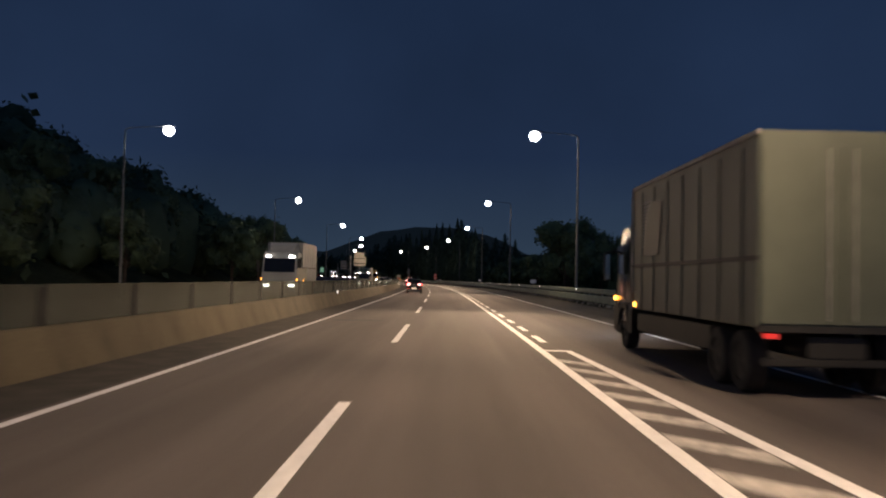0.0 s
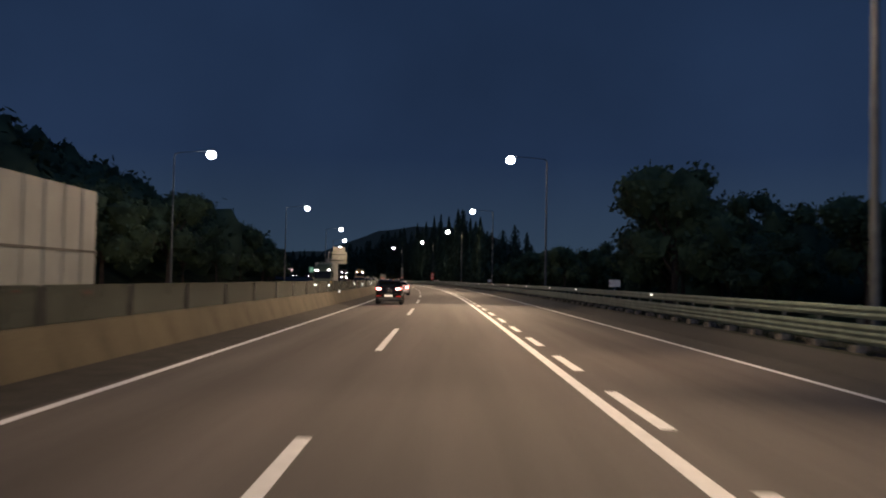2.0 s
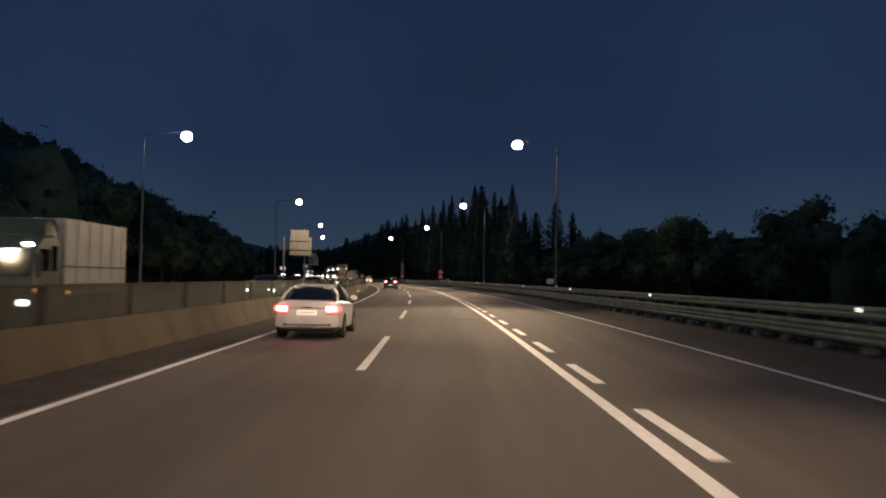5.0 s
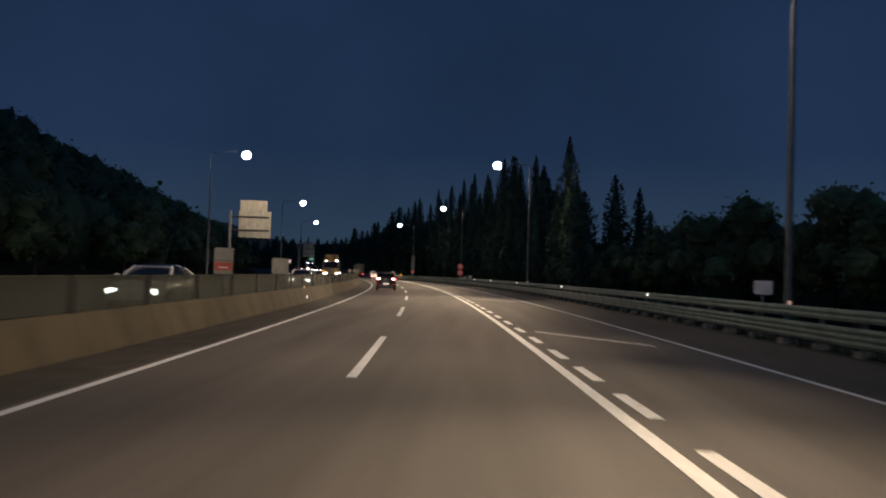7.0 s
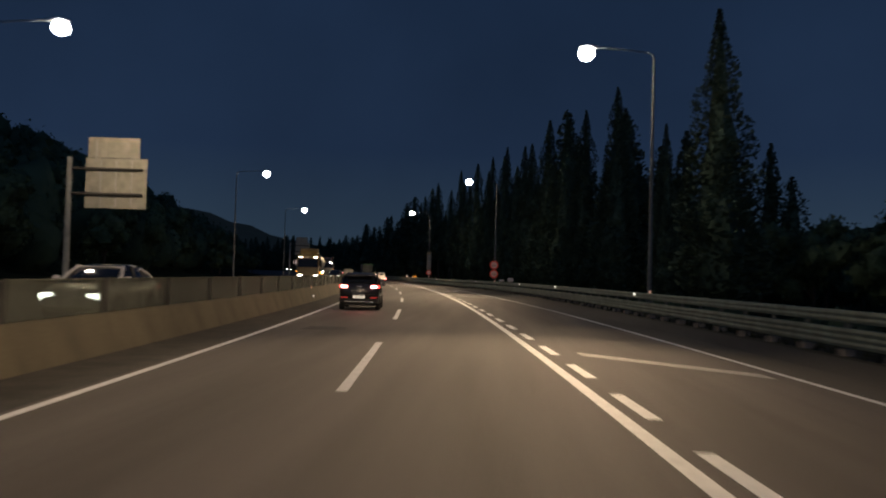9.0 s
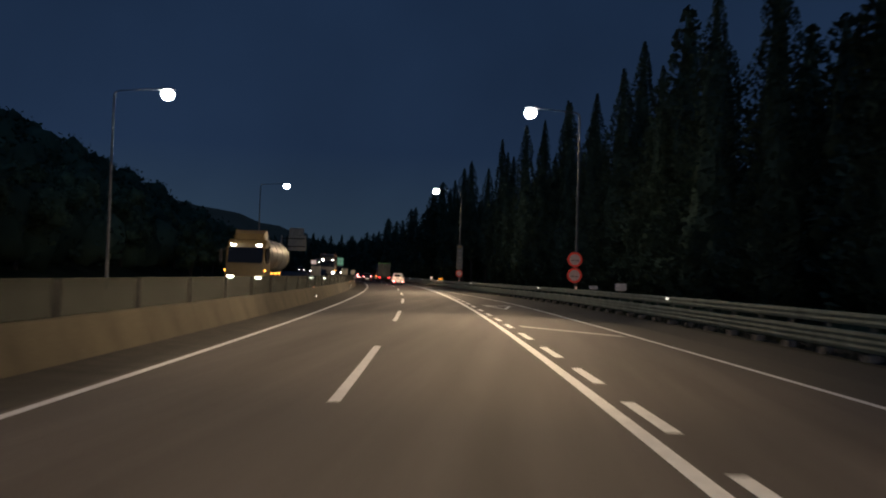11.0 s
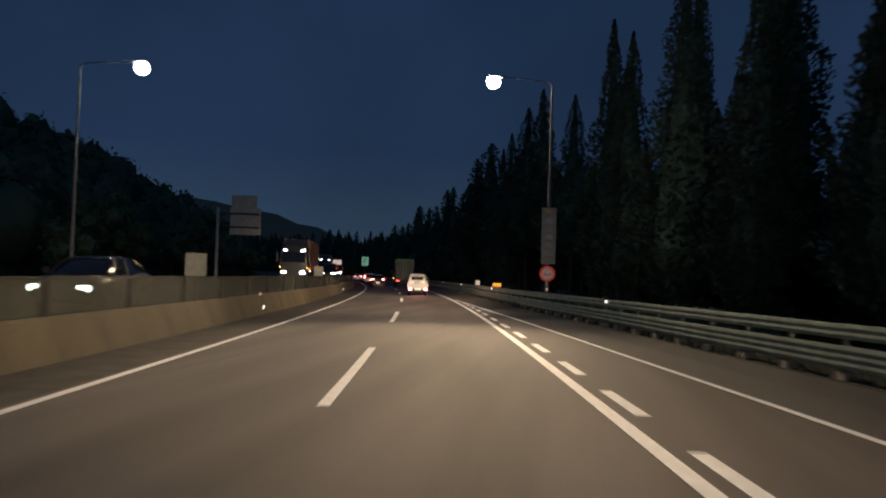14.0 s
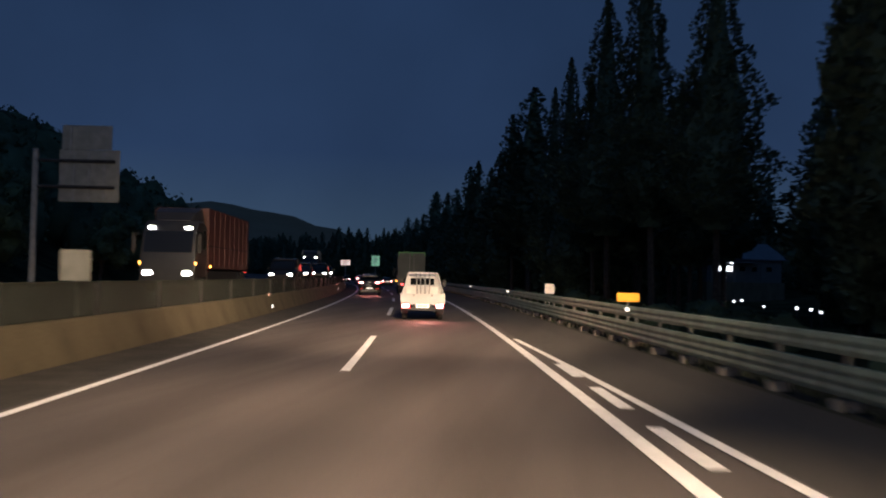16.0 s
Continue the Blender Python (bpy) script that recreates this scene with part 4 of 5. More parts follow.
for k in range(121):
    a = radians(-75 + 150 * k / 120)
    deg = math.degrees(a)
    el = 1.3 + 3.0 * math.exp(-((deg + 24) / 8) ** 2) + 2.3 * math.exp(-((deg + 1.5) / 6.5) ** 4) + 0.5 * noise.noise(Vector((a * 9, 0.3, 1.0))) + 0.25 * noise.noise(Vector((a * 45, 0.3, 4.0)))
    R = 2600
    ring0.append(bm.verts.new((math.sin(a) * R * 0.8, math.cos(a) * R * 0.8 + 150, -4)))
    ring1.append(bm.verts.new((math.sin(a) * R, math.cos(a) * R + 150, R * math.tan(radians(el)))))
    ring2.append(bm.verts.new((math.sin(a) * R * 1.2, math.cos(a) * R * 1.2 + 150, -4)))
for k in range(120):
    bm.faces.new((ring0[k], ring0[k + 1], ring1[k + 1], ring1[k]))
    bm.faces.new((ring1[k], ring1[k + 1], ring2[k + 1], ring2[k]))
tagged(part("backdrop", bm, FARHILL, smooth=True), "dim hills on the horizon, hazed blue by emission", "hills", kind="structure")

# ---- vehicles ----
def wheel_meshes(r, w, rim=None):
    bm = bmesh.new()
    prof = [(r * 0.62, -w / 2), (r * 0.93, -w / 2), (r, -w * 0.36), (r, w * 0.36), (r * 0.93, w / 2), (r * 0.62, w / 2)]
    n = 22
    loft(bm, [[Vector((x, q * math.cos(2 * math.pi * k / n), q * math.sin(2 * math.pi * k / n))) for k in range(n)] for q, x in prof], caps=False)
    tyre = mesh_of(bm, "tyre", TYRE, True)
    bm = bmesh.new()
    loft(bm, [[Vector((x, q * math.cos(2 * math.pi * k / n), q * math.sin(2 * math.pi * k / n))) for k in range(n)] for q, x in ((r * 0.63, -w * 0.4), (r * 0.63, w * 0.4))])
    for k in range(5):
        a = 2 * math.pi * k / 5
        box(bm, w * 0.4, w * 0.46, -0.035, 0.035, 0.05, r * 0.6, 0, Matrix.Rotation(a, 4, "X"))
        box(bm, -w * 0.46, -w * 0.4, -0.035, 0.035, 0.05, r * 0.6, 0, Matrix.Rotation(a, 4, "X"))
    return tyre, mesh_of(bm, "rim", rim or RIM)


def add_wheel(e, meshes, x, y, r):
    w = new("wheel", meshes[0])
    w.parent = e
    w.location = (x, y, r)
    q = new("rim", meshes[1])
    q.parent = w


WHEEL = wheel_meshes(0.345, 0.23)
BIGWHEEL = wheel_meshes(0.5, 0.3, DARKRIM)
SMALLWHEEL = wheel_meshes(0.3, 0.2)


def hull(sections):
    """Body sections: y, half width, bottom, top."""
    rings = []
    for y, w, zb, zt in sections:
        m = zb * 0.45 + zt * 0.55
        half = [(0.80 * w, zb), (0.97 * w, zb + 0.08), (w, m), (0.965 * w, zt - 0.09), (0.90 * w, zt - 0.02), (0.6 * w, zt + 0.01)]
        rings.append([Vector((x, y, z)) for x, z in half] + [Vector((-x, y, z)) for x, z in half[::-1]])
    return loft(bmesh.new(), rings)


def cabin(sections):
    """Glasshouse sections: y, half width and height of its foot, half width and height of its top."""
    rings = []
    for y, wb, zb, wt, zt in sections:
        half = [(wb, zb), (wb * 0.4 + wt * 0.6, zb * 0.4 + zt * 0.6), (wt, zt - 0.04), (wt * 0.85, zt), (wt * 0.4, zt + 0.015)]
        rings.append([Vector((x, y, z)) for x, z in half] + [Vector((-x, y, z)) for x, z in half[::-1]])
    return loft(bmesh.new(), rings)


STYLES = {}
STYLES["saloon"] = dict(L=4.6, hull=((0, .76, .42, .80), (.05, .84, .30, 1.02), (.5, .9, .2, 1.05), (1.4, .91, .18, 1.0), (3.1, .91, .18, .96), (3.7, .9, .2, .92), (4.4, .84, .22, .76), (4.6, .7, .35, .6)),
                   cabin=((.35, .76, 1.0, .66, 1.04), (1.05, .79, 1.0, .60, 1.38), (1.9, .8, .97, .62, 1.46), (2.5, .8, .96, .6, 1.42), (3.45, .76, .92, .68, .95)), roof=(1.0, 2.6, 1.445, .60), lamp=(.50, .84, .74, .90), plate=.70, axle=(.95, 3.65))
STYLES["suv"] = dict(L=4.55, hull=((0, .80, .50, 1.12), (.06, .88, .36, 1.21), (.4, .92, .27, 1.22), (1.4, .925, .24, 1.16), (3.0, .925, .24, 1.09), (3.6, .915, .26, 1.03), (4.35, .86, .3, .88), (4.55, .72, .42, .7)),
                cabin=((.16, .84, 1.18, .72, 1.27), (.50, .86, 1.18, .70, 1.63), (1.5, .87, 1.14, .72, 1.71), (2.4, .86, 1.08, .70, 1.66), (3.5, .8, 1.03, .72, 1.06)), roof=(.42, 2.55, 1.695, .70), lamp=(.50, .86, 1.02, 1.15), plate=.60, axle=(.92, 3.58))
STYLES["van"] = dict(L=4.9, hull=((0, .84, .45, 1.0), (.05, .92, .32, 1.12), (.4, .96, .24, 1.16), (1.4, .96, .22, 1.14), (3.4, .96, .22, 1.1), (4.0, .94, .25, 1.02), (4.7, .88, .28, .86), (4.9, .74, .4, .66)),
                cabin=((.08, .9, 1.1, .8, 1.2), (.28, .91, 1.12, .78, 1.82), (1.6, .91, 1.12, .8, 1.9), (3.1, .9, 1.1, .78, 1.84), (4.1, .86, 1.02, .76, 1.05)), roof=(.22, 3.2, 1.875, .78), lamp=(.66, .90, .95, 1.5), plate=.62, axle=(.9, 3.95))


def car(name, m, style, paint, label, group="", lit=True, oncoming=False, category="car"):
    p = STYLES[style]
    e = empty(name, m, label, category, group)
    L = p["L"]
    W = max(s[1] for s in p["hull"])
    part("body", hull(p["hull"]), paint, e, smooth=True)
    part("glasshouse", cabin(p["cabin"]), CARGLASS, e, smooth=True)
    r0, r1, rz, rw = p["roof"]
    roof = part("roof", loft(bmesh.new(), [[Vector((x, y, z + dz)) for x, z in ((-w, rz - 0.05), (-w * 0.86, rz), (w * 0.86, rz), (w, rz - 0.05))] for y, w, dz in ((r0, rw * 0.96, -0.075), (r0 + 0.3, rw, 0.0), ((r0 + r1) / 2, rw * 1.03, 0.02), (r1, rw * 0.97, -0.04))]), paint, e)
    if style != "saloon":
        part("spoiler", bx(-rw * 0.9, rw * 0.9, r0 - 0.16, r0 + 0.1, rz - 0.10, rz - 0.05, 0.015), paint, roof)
        for k in (-1, 1):
            part("roof_rail", tube(bmesh.new(), [(k * rw * 0.9, r0 + 0.15, rz + 0.03), (k * rw * 0.93, (r0 + r1) / 2, rz + 0.06), (k * rw * 0.9, r1 - 0.1, rz + 0.0)], 0.02, 6), CHROME, roof)
    c = p["cabin"]
    for k in (-1, 1):
        for a, b in ((c[0], c[1]), (c[-1], c[-2])):
            part("pillar", tube(bmesh.new(), [(k * a[1], a[0], a[2]), (k * (a[1] * .4 + b[1] * .2 + b[3] * .4 + .02), (a[0] + b[0]) / 2, (a[2] + b[4]) / 2), (k * b[3], b[0], b[4] - 0.02)], 0.045, 6), paint, e)
        part("pillar", tube(bmesh.new(), [(k * (c[2][1] + .005), c[2][0] + .1, c[2][2]), (k * (c[2][3] + .02), c[2][0] + .05, c[2][4] - .03)], 0.035, 6), PLASTIC, e)
        part("mirror", bx(k * (W + .05) - .1, k * (W + .05) + .1, c[-1][0] - .42, c[-1][0] - .28, c[-1][2] + .06, c[-1][2] + .22, 0.04), paint, e)
        x0, x1, z0, z1 = p["lamp"]
        bm = bmesh.new()
        xa, xb = sorted((k * x0, k * x1))
        box(bm, xa, xb, -.035, .12, z0, z1, min(.045, (z1 - z0) * .3))
        box(bm, k * (x1 + .01) - .045, k * (x1 + .01) + .045, .03, .3, z0 + .02, z1 - .01, .02)
        lamp = part("tail_lamp", bm, TAIL if lit else TAILDIM, e, "glowing red tail lamp" if lit else "red tail lamp")
        if lit:
            h = (z1 - z0) * .14
            part("lamp_core", bx(xa + .03, xb - .04, -.045, -.02, z0 + h, z1 - h, .012), TAILCORE, lamp)
        part("bumper_reflector", bx(k * W * .74 - .16, k * W * .74 + .16, -.03, .03, p["plate"] - .03, p["plate"] + .005, .01), TAILDIM, e)
        part("head_lamp", bx(k * W * .66 - .17, k * W * .66 + .17, L - .16, L - .01, p["hull"][-1][3] - .06, p["hull"][-1][3] + .1, .03), HEAD if oncoming else CARGLASS, e)
    part("bumper", loft(bmesh.new(), [[Vector((x, y, z)) for x, y in ((-W * .97, .3), (-W * .93, .02), (-W * .6, -.06), (W * .6, -.06), (W * .93, .02), (W * .97, .3))] for z in (.34, .40, p["plate"] - .12, p["plate"] - .08)]), PLASTIC if style == "suv" else paint, e)
    plate = part("number_plate", bx(-.27, .27, -.085, -.06, p["plate"] - .05, p["plate"] + .08, .006), PLATE, e)
    part("plate_bars", bx(-.2, .2, -.089, -.0855, p["plate"], p["plate"] + .03), PLATEBAR, plate)
    part("tailgate_seam", bx(-W * .8, W * .8, -.012, .03, p["plate"] + .13, p["plate"] + .145), PLASTIC, e)
    part("lower_trim", bx(-W * .7, W * .7, -.075, .0, .36, .43, .02), CHROME if style == "suv" else PLASTIC, e)
    if style != "saloon":
        part("rear_wiper", bx(-.28, .1, c[0][0] + .06, c[0][0] + .1, c[0][2] + .1, c[0][2] + .13, .01), PLASTIC, e)
    part("badge_bar", bx(-.12, .12, -.03, .0, p["lamp"][3] - .06, p["lamp"][3] - .03, .006), CHROME, e)
    for y in p["axle"]:
        for k in (-1, 1):
            add_wheel(e, WHEEL, k * (W - .09), y, .345)
    part("underbody", bx(-W * .8, W * .8, .3, L - .3, .2, .34, .03), PLASTIC, e)
    for y in (1.9, 2.9):
        for k in (-1, 1):
            part("door_handle", bx(k * (W + .005) - .012, k * (W + .005) + .012, y - .1, y + .08, .88, .91, .006), paint, e)
    return e


def truck(name, m, cab_paint, box_paint, label, length=9.0, kind="box", decal=False, lit_front=False, group="", top=None, tail=False):
    """Front at y = 0, the rest behind it."""
    e = empty(name, m, label, "truck", group)
    rings = []
    for y, zt, w in ((-2.05, 3.05, 1.22), (-1.6, 3.22, 1.22), (-0.75, 3.2, 1.2), (-0.28, 2.75, 1.17), (-0.06, 1.95, 1.19), (0.0, 1.1, 1.2), (-0.02, .62, 1.18)):
        half = [(w * .98, .72 if y < -.1 else min(zt - .05, .72)), (w, min(1.6, zt - .04)), (w * .98, zt - .08), (w * .9, zt)]
        rings.append([Vector((x, y, z)) for x, z in half] + [Vector((-x, y, z)) for x, z in half[::-1]])
    cab = part("cab", loft(bmesh.new(), rings), cab_paint, e, smooth=True)
    part("windscreen", loft(bmesh.new(), [[Vector((x, y, z)) for x, z, y in ((-w, zb, yb), (w, zb, yb), (w, zt, yt), (-w, zt, yt))] for w, zb, yb, zt, yt in ((1.05, 1.78, .02, 2.72, -.26), (1.05, 1.78, -.05, 2.72, -.33))]), CARGLASS, cab)
    for k in (-1, 1):
        part("side_window", bx(k * 1.205 - .02, k * 1.205 + .02, -1.15, -.35, 1.95, 2.72, .015), CARGLASS, cab)
        part("rear_quarter_window", bx(k * 1.215 - .02, k * 1.215 + .02, -1.75, -1.35, 1.95, 2.85, .015), CARGLASS, cab)
        mir = part("mirror", bx(k * 1.42 - .09, k * 1.42 + .09, .08, .22, 1.75, 2.55, .04), PLASTIC, e)
        part("mirror_arm", tube(bmesh.new(), [(k * 1.2, -.1, 2.6), (k * 1.42, .12, 2.56)], .025, 6), PLASTIC, mir)
        part("marker_lamp", bx(k * 1.21 - .04, k * 1.21 + .04, -.14, .0, 1.24, 1.36, .02), AMBER, e, "glowing amber marker lamp")
        part("head_lamp", bx(k * .85 - .2, k * .85 + .2, -.02, .04, .78, .96, .03), HEAD if lit_front else CARGLASS, e)
        if lit_front:
            part("roof_lamp", bx(k * .8 - .16, k * .8 + .16, -.42, -.28, 2.82, 2.92, .03), HEAD, e)
        part("step", bx(k * 1.1 - .12, k * 1.1 + .12, -.9, -.3, .42, .62, .03), PLASTIC, e)
    part("bumper", bx(-1.2, 1.2, -.5, .08, .35, .78, .06), PLASTIC if not lit_front else cab_paint, e)
    part("deflector", loft(bmesh.new(), [[Vector((x, y, z)) for x, z in ((-w, 3.15), (-w * .9, zt), (w * .9, zt), (w, 3.15))] for y, zt, w in ((-.85, 3.24, .8), (-1.3, 3.62, 1.0), (-2.0, 3.86, 1.1))]), cab_paint, e)
    part("chassis", bx(-.45, .45, -length + .1, -.4, .62, .95, .02), PLASTIC, e)
    part("side_guard", bx(-1.15, 1.15, -length + 2.6, -2.5, .55, .98, .03), PLASTIC, e)
    if kind == "box":
        b = part("cargo_box", bx(-1.24, 1.24, -length, -2.35, 1.08, 4.08 if decal else 3.9, .03), box_paint, e)
        for k in (-1, 1):
            for j in range(int((length - 2.2) / 1.15) + 1):
                y = -2.23 - 1.15 * j
                part("rib", bx(k * 1.25 - .015, k * 1.25 + .004, y - .02, y + .02, 1.1, 3.88), box_paint, b)
            part("rail_strip", bx(k * 1.255 - .02, k * 1.255 + .02, -length, -2.2, 2.10, 2.17), PLASTIC, b)
            part("side_marker", bx(k * 1.25 - .03, k * 1.25 + .03, -2.75, -2.6, 1.13, 1.25, .02), AMBER, b, "glowing amber marker lamp")
            if decal:
                bm = bmesh.new()
                loft(bm, [[Vector((k * 1.258, -3.55, 2.35)), Vector((k * 1.258, -5.0, 2.35)), Vector((k * 1.258, -5.3, 3.5)), Vector((k * 1.258, -4.4, 3.62)), Vector((k * 1.258, -3.9, 3.3))], [Vector((k * 1.266, -3.55, 2.35)), Vector((k * 1.266, -5.0, 2.35)), Vector((k * 1.266, -5.3, 3.5)), Vector((k * 1.266, -4.4, 3.62)), Vector((k * 1.266, -3.9, 3.3))]])
                part("decal", bm, DECAL, b, "dark plain graphic")
                for j in range(13):
                    part("louvre", bx(k * 1.247 - .012, k * 1.247 + .012, -4.55, -3.45, 3.58 - .085 * j, 3.61 - .085 * j), GALV, b)
                part("top_rail", bx(k * 1.25 - .03, k * 1.25 + .03, -length, -2.35, 4.0, 4.09, .015), GALV, b)
                part("corner_post", bx(k * 1.25 - .03, k * 1.25 + .03, -2.42, -2.34, 1.06, 4.08, .015), GALV, b)
                part("lower_skirt", bx(k * 1.2 - .035, k * 1.2 + .035, -.62, .02, .42, 1.16, .05), PLASTIC, e)
                part("wheel_arch", loft(bmesh.new(), [[Vector((k * 1.2 + o, -1.15 + q * math.cos(a), .5 + q * math.sin(a))) for q in (.58, .72)] + [Vector((k * 1.24 + o, -1.15 + q * math.cos(a), .5 + q * math.sin(a))) for q in (.72, .58)] for a in [math.pi * i / 10 for i in range(11)] for o in (0,)]), PLASTIC, e)
                part("rear_skirt", bx(k * 1.2 - .035, k * 1.2 + .035, -2.25, -1.85, .45, 1.16, .05), PLASTIC, e)
                part("sill_panel", bx(k * 1.2 - .03, k * 1.2 + .03, -1.85, -.6, 1.16, 1.22, .015), PLASTIC, e)
                part("door_seam", bx(k * 1.222 - .006, k * 1.222 + .006, -1.3, -1.28, 1.25, 2.75), PLASTIC, cab)
                part("door_handle", bx(k * 1.225 - .015, k * 1.225 + .015, -1.2, -1.05, 1.62, 1.68, .01), CHROME, cab)
                part("mirror_glass", bx(k * 1.42 - .07, k * 1.42 + .07, .07, .082, 1.8, 2.5), CHROME, mir)
        if top:
            part("top_band", bx(-1.25, 1.25, -length - .02, -length + .3, 3.55, 3.93, .01), top, b, "green band along the top")
            for j in range(3):
                part("text_bar", bx(-.5, .5, -length - .012, -length - .001, 2.75 + .2 * j, 2.85 + .2 * j), DECAL, b)
        for k in (-1, 1):
            door = part("rear_door", bx(k * .61 - .59, k * .61 + .59, -length - .03, -length + .01, 1.14, 3.84, .012), box_paint, b)
            part("lock_rod", tube(bmesh.new(), [(k * .2, -length - .05, 1.2), (k * .2, -length - .05, 3.8)], .018, 6), GALV, door)
            part("rear_reflector", bx(k * 1.05 - .12, k * 1.05 + .12, -length - .035, -length - .005, .92, 1.0, .01), TAILDIM, b)
        part("underrun_bar", bx(-1.15, 1.15, -length + .05, -length + .15, .5, .62, .02), PLASTIC, e)
        part("rear_frame", bx(-1.25, 1.25, -length - .01, -length + .06, 1.02, 1.12), PLASTIC, b)
    else:
        n = 18
        tank = part("tank", loft(bmesh.new(), [[Vector((1.18 * q * math.cos(2 * math.pi * k / n), y, 2.35 + 1.12 * q * math.sin(2 * math.pi * k / n))) for k in range(n)] for y, q in ((-2.35, .6), (-2.6, .97), (-2.8, 1.0), (-length + .5, 1.0), (-length + .2, .95), (-length, .6))]), box_paint, e, smooth=True)
        for j in range(4):
            y = -3.2 - j * (length - 4) / 3.3
            part("hoop", loft(bmesh.new(), [[Vector((1.2 * math.cos(2 * math.pi * k / n), y + q, 2.35 + 1.14 * math.sin(2 * math.pi * k / n))) for k in range(n)] for q in (-.03, .03)]), box_paint, tank)
        for k in (-1, 1):
            for j in range(3):
                part("side_marker", bx(k * 1.2 - .05, k * 1.2 + .05, -3.0 - 1.6 * j, -2.8 - 1.6 * j, 1.1, 1.2, .02), AMBER, e, "glowing amber marker lamp")
    for y in (-1.15, -length + 2.2, -length + 1.0):
        for k in (-1, 1):
            add_wheel(e, BIGWHEEL, k * 1.02, y, .5)
    if tail:
        for k in (-1, 1):
            part("tail_lamp", bx(k * .95 - .2, k * .95 + .2, -length - .04, -length + .02, .86, 1.0, .015), TAIL, e, "glowing red tail lamp")
    return e


def pickup(m):
    """A flatbed, rear at y = 0."""
    e = empty("flatbed_pickup", m, "small white flatbed pickup with a ladder rack, tail lamps lit", "pickup truck")
    part("bed_floor", bx(-.83, .83, .02, 2.9, .64, .72, .01), WHITEPAINT, e)
    tg = part("tailgate", bx(-.86, .86, 0, .05, .62, 1.03, .03), WHITEPAINT, e)
    part("tailgate_rib", bx(-.8, .8, -.014, .001, .82, .87), WHITEPAINT, tg)
    for k in (-1, 1):
        part("side_gate", bx(k * .84 - .03, k * .84 + .03, .05, 2.9, .66, 1.03, .012), WHITEPAINT, e)
        lamp = part("tail_lamp", bx(k * .66 - .15, k * .66 + .15, -.03, .05, .47, .64, .02), TAIL, e, "glowing red tail lamp")
        part("lamp_core", bx(k * .66 - .12, k * .66 + .12, -.04, -.02, .49, .62, .01), TAILCORE, lamp)
        part("mudguard", bx(k * .7 - .14, k * .7 + .14, .3, .34, .25, .7, .01), PLASTIC, e)
        for y in (.85, 3.6):
            add_wheel(e, SMALLWHEEL, k * .7, y, .3)
        for y in (.1, 2.75):
            part("rack_post", tube(bmesh.new(), [(k * .8, y, 1.0), (k * .56, y, 1.84)], .028, 6), WHITEPAINT, e)
        part("rack_rail", tube(bmesh.new(), [(k * .56, .05, 1.84), (k * .56, 2.8, 1.84)], .025, 6), WHITEPAINT, e)
        part("mirror", bx(k * .98 - .08, k * .98 + .08, 4.25, 4.35, 1.25, 1.55, .03), PLASTIC, e)
        # White boards added for headlight returned from the cab's rear wall.
        part("lit_wall_board", bx(k * .46 - .2, k * .46 + .2, 2.66, 2.7, .9, 1.28, .01), WHITEBOARD, e, "white board added for headlight on the cab wall")
    for x in (-.22, -.08, .08, .24):
        part("rack_bar", tube(bmesh.new(), [(x, .12, 1.0), (x * 1.1, .4, 1.5), (x * 1.2, 2.6, 1.86)], .024, 6), GALV, e)
    for y in (.1, 2.75):
        part("rack_bar", tube(bmesh.new(), [(-.58, y, 1.84), (.58, y, 1.84)], .025, 6), WHITEPAINT, e)
    rings = []
    for y, zt, w in ((2.98, 1.72, .76), (3.2, 1.82, .78), (3.9, 1.83, .78), (4.35, 1.68, .78), (4.7, 1.1, .8), (4.78, .6, .8)):
        half = [(w * .97, .5 if y < 4.7 else .45), (w, min(1.15, zt - .03)), (w * .78, zt - .07), (w * .66, zt)]
        rings.append([Vector((x, y, z)) for x, z in half] + [Vector((-x, y, z)) for x, z in half[::-1]])
    cab = part("cab", loft(bmesh.new(), rings), WHITEPAINT, e, smooth=True)
    part("rear_window", bx(-.5, .5, 2.955, 2.99, 1.34, 1.62, .02), CARGLASS, cab)
    for k in (-1, 1):
        part("side_window", bx(k * .745 - .03, k * .745 + .03, 3.4, 4.15, 1.2, 1.6, .015), CARGLASS, cab)
    part("windscreen", bx(-.7, .7, 4.42, 4.46, 1.2, 1.65, .01, Matrix.Translation((0, .1, 0)) @ Matrix.Rotation(.0, 4, "X")), CARGLASS, cab)
    part("chassis", bx(-.4, .4, .1, 4.5, .4, .6, .02), PLASTIC, e)
    part("under_bar", bx(-.75, .75, -.02, .06, .38, .48, .01), PLASTIC, e)
    plate = part("number_plate", bx(-.26, .26, -.035, -.01, .48, .63, .005), PLATE, e)
    part("plate_bars", bx(-.2, .2, -.039, -.0355, .53, .58), PLATEBAR, plate)
    for x in (-.35, .35):
        part("latch", bx(x - .03, x + .03, -.02, .0, .92, 1.02, .006), GALV, tg)
    return e


# own carriageway
truck("cargo_truck", stand(23.2, 5.95), GREYCAB, BOXPAINT, "pale grey cargo truck with a dark graphic on its box", 11.0, decal=True)
car("saloon_car", stand(129.5, -3.4, 0.012), "saloon", WHITEPAINT, "white saloon car with tail lamps lit")
car("black_suv", stand(97.6, -3.08, 0.012) @ Matrix.Diagonal((0.93, 0.95, 0.945, 1.0)), "suv", BLACKPAINT, "glossy black sport utility car with bright red tail lamps", category="suv")
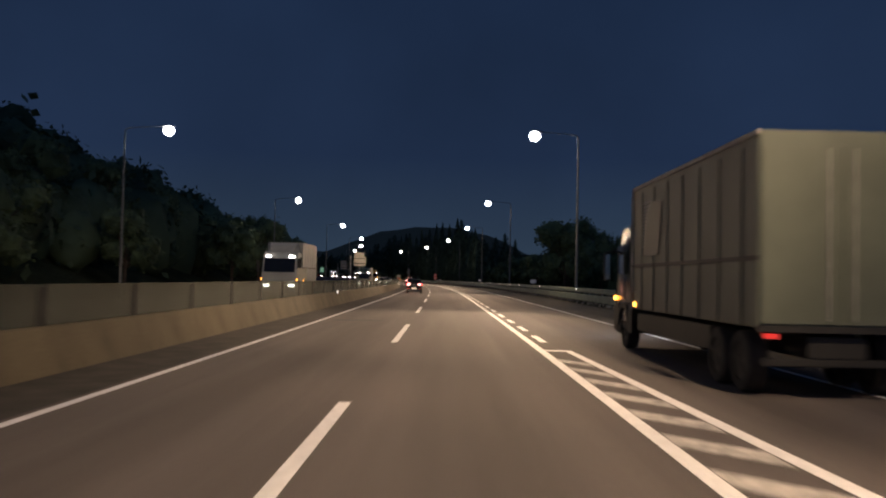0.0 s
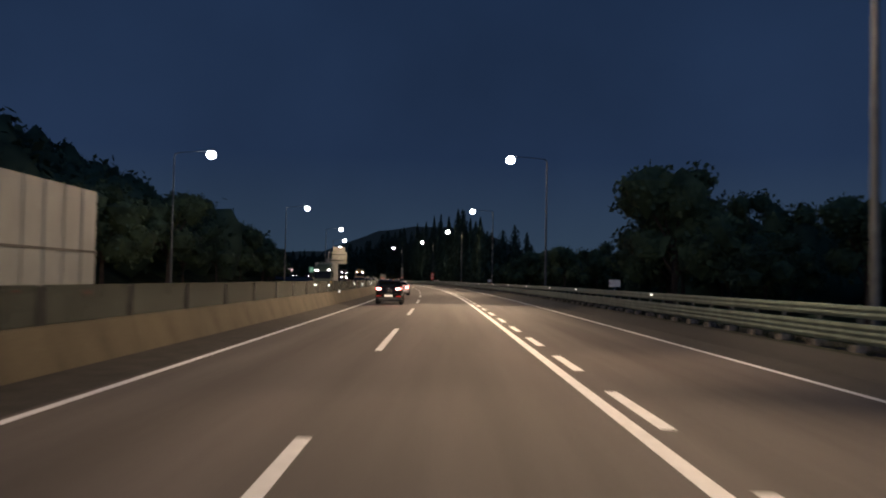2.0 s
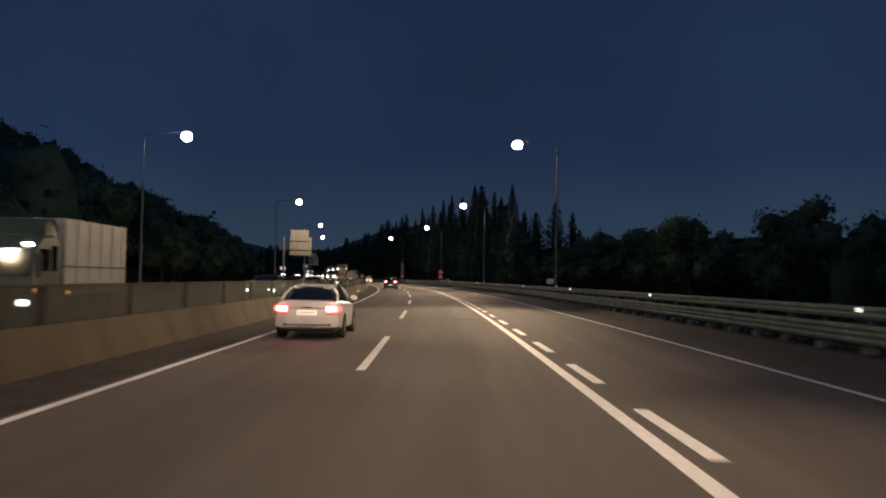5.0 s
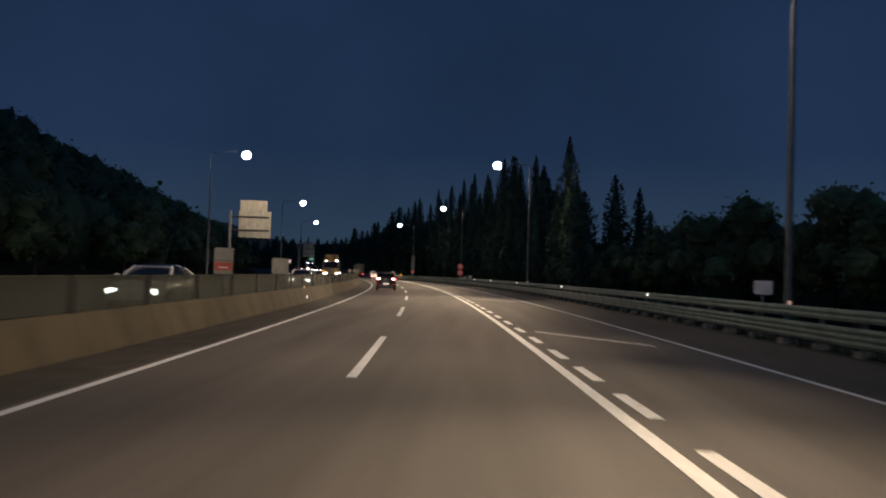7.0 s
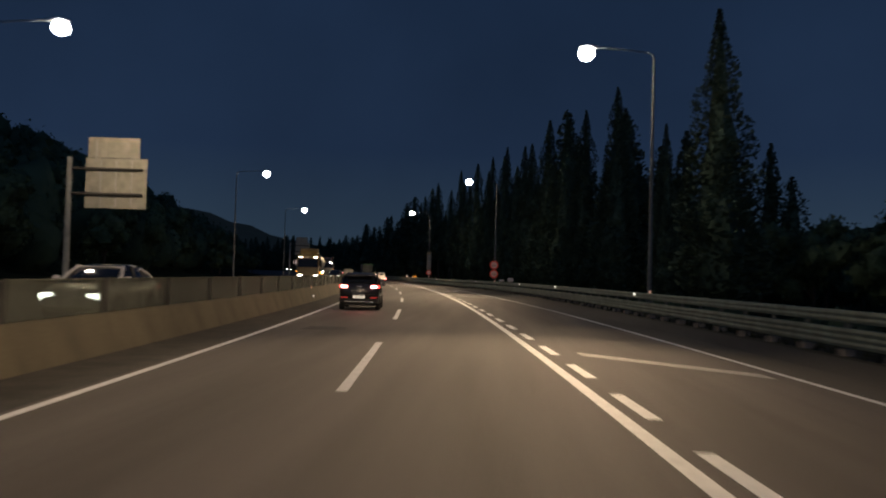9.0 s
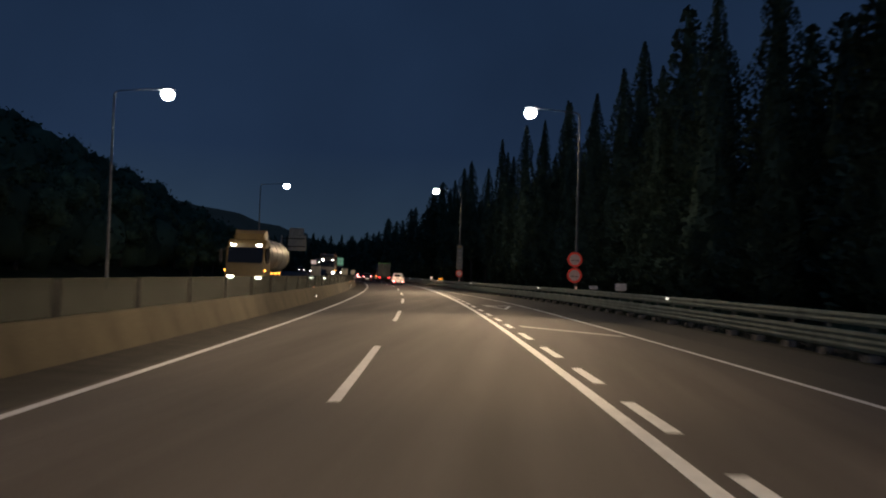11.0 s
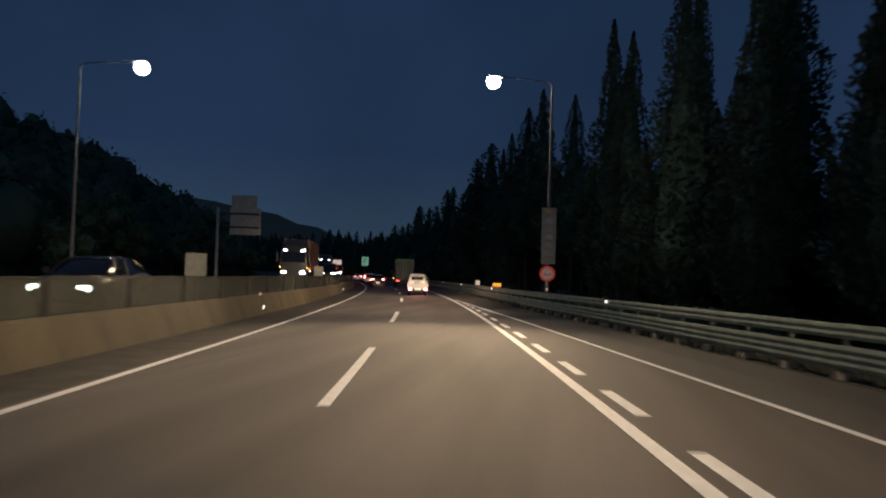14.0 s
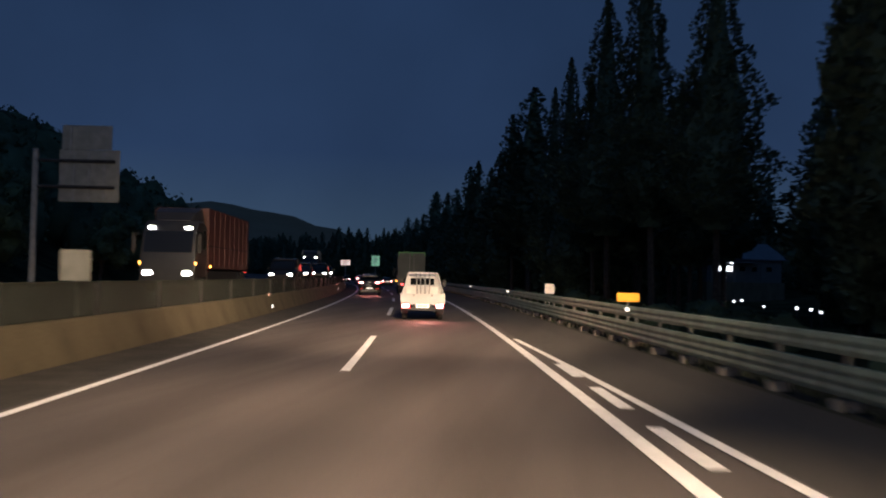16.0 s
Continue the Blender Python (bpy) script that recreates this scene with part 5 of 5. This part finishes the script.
# Added stand-in for the black sport utility car, further along.
car("repeat_suv", stand(229.0, -3.15, 0.012), "suv", DARKPAINT, "dark sport utility car repeated further on, red tail lamps lit", category="car")
pickup(stand(364.4, 0.12, 0.015))
truck("box_truck", stand(418.5, 0.45, 0.012), CABPAINT, BOXPAINT, "grey box truck with a green band at its top", 8.0, top=GREENTOP, tail=True)
# The black sport utility car stood once more, at the queue.
car("queue_suv", stand(405.0, -3.3, 0.012), "suv", DARKPAINT, "dark sport utility car repeated in the queue, red tail lamps", "queueing cars")
for s, d, st, p in ((428, -3.1, "saloon", DARKPAINT), (452, -3.3, "van", SILVER), (474, 0.4, "saloon", DARKPAINT), (497, -3.0, "suv", WHITEPAINT), (520, 0.2, "van", DARKPAINT), (545, -3.2, "saloon", DARKPAINT)):
    car("queued_car", stand(s, d, 0.012), st, p, "distant car in the queue with red tail lamps", "queueing cars")
# head lamps of the cargo truck on the road ahead of it
for d in (5.1, 6.8):
    data = bpy.data.lights.new("truck_head_light", "SPOT")
    data.energy, data.color, data.shadow_soft_size, data.spot_size, data.spot_blend = 900, (0.92, 0.97, 1.0), 0.06, radians(46), 0.7
    new("truck_head_light", data).matrix_basis = look(at(23.45, d, 0.87), at(35, d - 0.8, 0.0))
# the tail lamps' red light on the road behind
for s, d, w in ((364.3, 0.12, 190), (97.5, -3.08, 30), (405, -3.3, 150), (428, -3.1, 110), (418.4, 0.45, 90), (452, -3.3, 90), (228.9, -3.15, 60), (129.4, -3.4, 40)):
    data = bpy.data.lights.new("tail_light", "SPOT")
    data.energy, data.color, data.shadow_soft_size, data.spot_size, data.spot_blend = w, (1.0, 0.32, 0.26), 0.5, radians(150), 0.8
    new("tail_light", data).matrix_basis = look(at(s - 0.15, d, 0.75), at(s - 9, d, 0.0))
# oncoming carriageway
truck("white_truck", stand(58.0, -11.2, opp_z(58.0), 180), BOXWHITE, BOXWHITE, "white box truck with lit cab on the oncoming carriageway", 9.0, lit_front=True, group="oncoming trucks")
truck("white_truck", stand(128.5, -11.2, opp_z(128.5), 180, 0.76), GREENCAB, BOXWHITE, "white box truck with a dark cab on the oncoming carriageway", 8.5, lit_front=True, group="oncoming trucks")
truck("tanker_truck", stand(283.5, -11.0, opp_z(283.5), 180), YELLOWPAINT, TANK, "yellow-cabbed tanker truck on the oncoming carriageway", 11.5, kind="tank", lit_front=True, group="oncoming trucks")
truck("dark_truck", stand(369.0, -11.0, opp_z(369.0), 180), DARKCAB, REDPAINT, "dark red cargo truck with lit lamps, oncoming", 12.0, lit_front=True, group="oncoming trucks")
for s, d, p in ((179.0, -9.2, WHITEPAINT), (216.0, -9.2, WHITEPAINT), (317.0, -9.2, DARKPAINT), (158.0, -9.3, DARKPAINT)):
    car("oncoming_car", stand(s, d, opp_z(s) + 0.005, 180), "saloon", p, "oncoming car with head lamps lit behind the barrier", "oncoming cars", lit=False, oncoming=True)
truck("dark_truck", stand(452.0, -11.5, opp_z(452.0), 180), DARKCAB, TANK, "distant dark truck with bright lamps, oncoming", 10.0, lit_front=True, group="oncoming trucks")
for s, d, st in ((398, -9.4, "van"), (410, -9.4, "suv"), (436, -9.3, "van"), (470, -9.4, "suv"), (424, -12.4, "suv"), (490, -12.5, "saloon"), (515, -9.5, "van"), (545, -12.0, "suv")):
    car("oncoming_car", stand(s, d, opp_z(s) + 0.005, 180), st, DARKPAINT, "distant oncoming car with bright head lamps", "oncoming cars", lit=False, oncoming=True)

# ---- house beyond the trees ----
e = empty("roadside_house", stand(439, 43, hill_z(439, 43) + 2.1, 12), "low house with a lit yard window beyond the trees", "house")
part("wall", bx(-5.5, 5.5, -3.5, 3.5, 0.3, 3.4), WALLP, e)
part("plinth", bx(-5.8, 5.8, -3.8, 3.8, -2.6, 0.3, 0.05), CONCRETE, e)
part("roof", loft(bmesh.new(), [[Vector((x, y, z)) for y, z in ((-4.1, 3.3), (0, 5.4), (4.1, 3.3), (4.1, 3.15), (-4.1, 3.15))] for x in (-6, 6)]), ROOFT, e)
for x, lit in ((-4.4, 0), (-3.4, 1), (-2.3, 1), (-0.4, 0), (1.4, 0), (3.6, 0)):
    w = part("window", bx(x - .4, x + .4, -3.54, -3.49, 1.7, 2.3), LITWIN if lit else CARGLASS, e)
    part("frame", bx(x - .46, x + .46, -3.53, -3.5, 1.62, 1.7), WALLP, w)
part("porch_roof", bx(-6.5, 1.5, -5.2, -3.5, 2.75, 2.85, 0.02), ROOFT, e)
for x in (-6.2, -2.6, 1.2):
    part("porch_post", bx(x - .06, x + .06, -5.1, -4.98, 0.3, 2.75), WALLP, e)
part("porch_lamp", bx(-2.9, -2.5, -4.6, -4.4, 2.62, 2.74, 0.02), LITWIN, e, "lit white porch lamp")


# ---- low lamps among the trunks ----
def yard_lamp(s, d, z):
    e = empty("yard_lamp", stand(s, d, hill_z(s, d)), "small low lamp glowing white among the tree trunks", "yard lamp", "yard lamps")
    part("post", tube(bmesh.new(), [(0, 0, -0.2), (0, 0, z)], 0.04, 8), DARKPOST, e)
    part("glass", tube(bmesh.new(), [(0, 0, z), (0, 0, z + 0.14)], 0.06, 10), LITWIN, e, "glowing white lamp glass")
    part("cap", tube(bmesh.new(), [(0, 0, z + 0.14), (0, 0, z + 0.18)], (0.1, 0.03), 10), DARKPOST, e)


for s, d, z in ((386.5, 21.0, 1.1), (386.9, 21.7, 1.15), (385.6, 22.6, 0.8), (376.8, 20.6, 1.0), (376.4, 21.2, 0.95), (376.9, 22.0, 0.8)):
    yard_lamp(s, d, z)
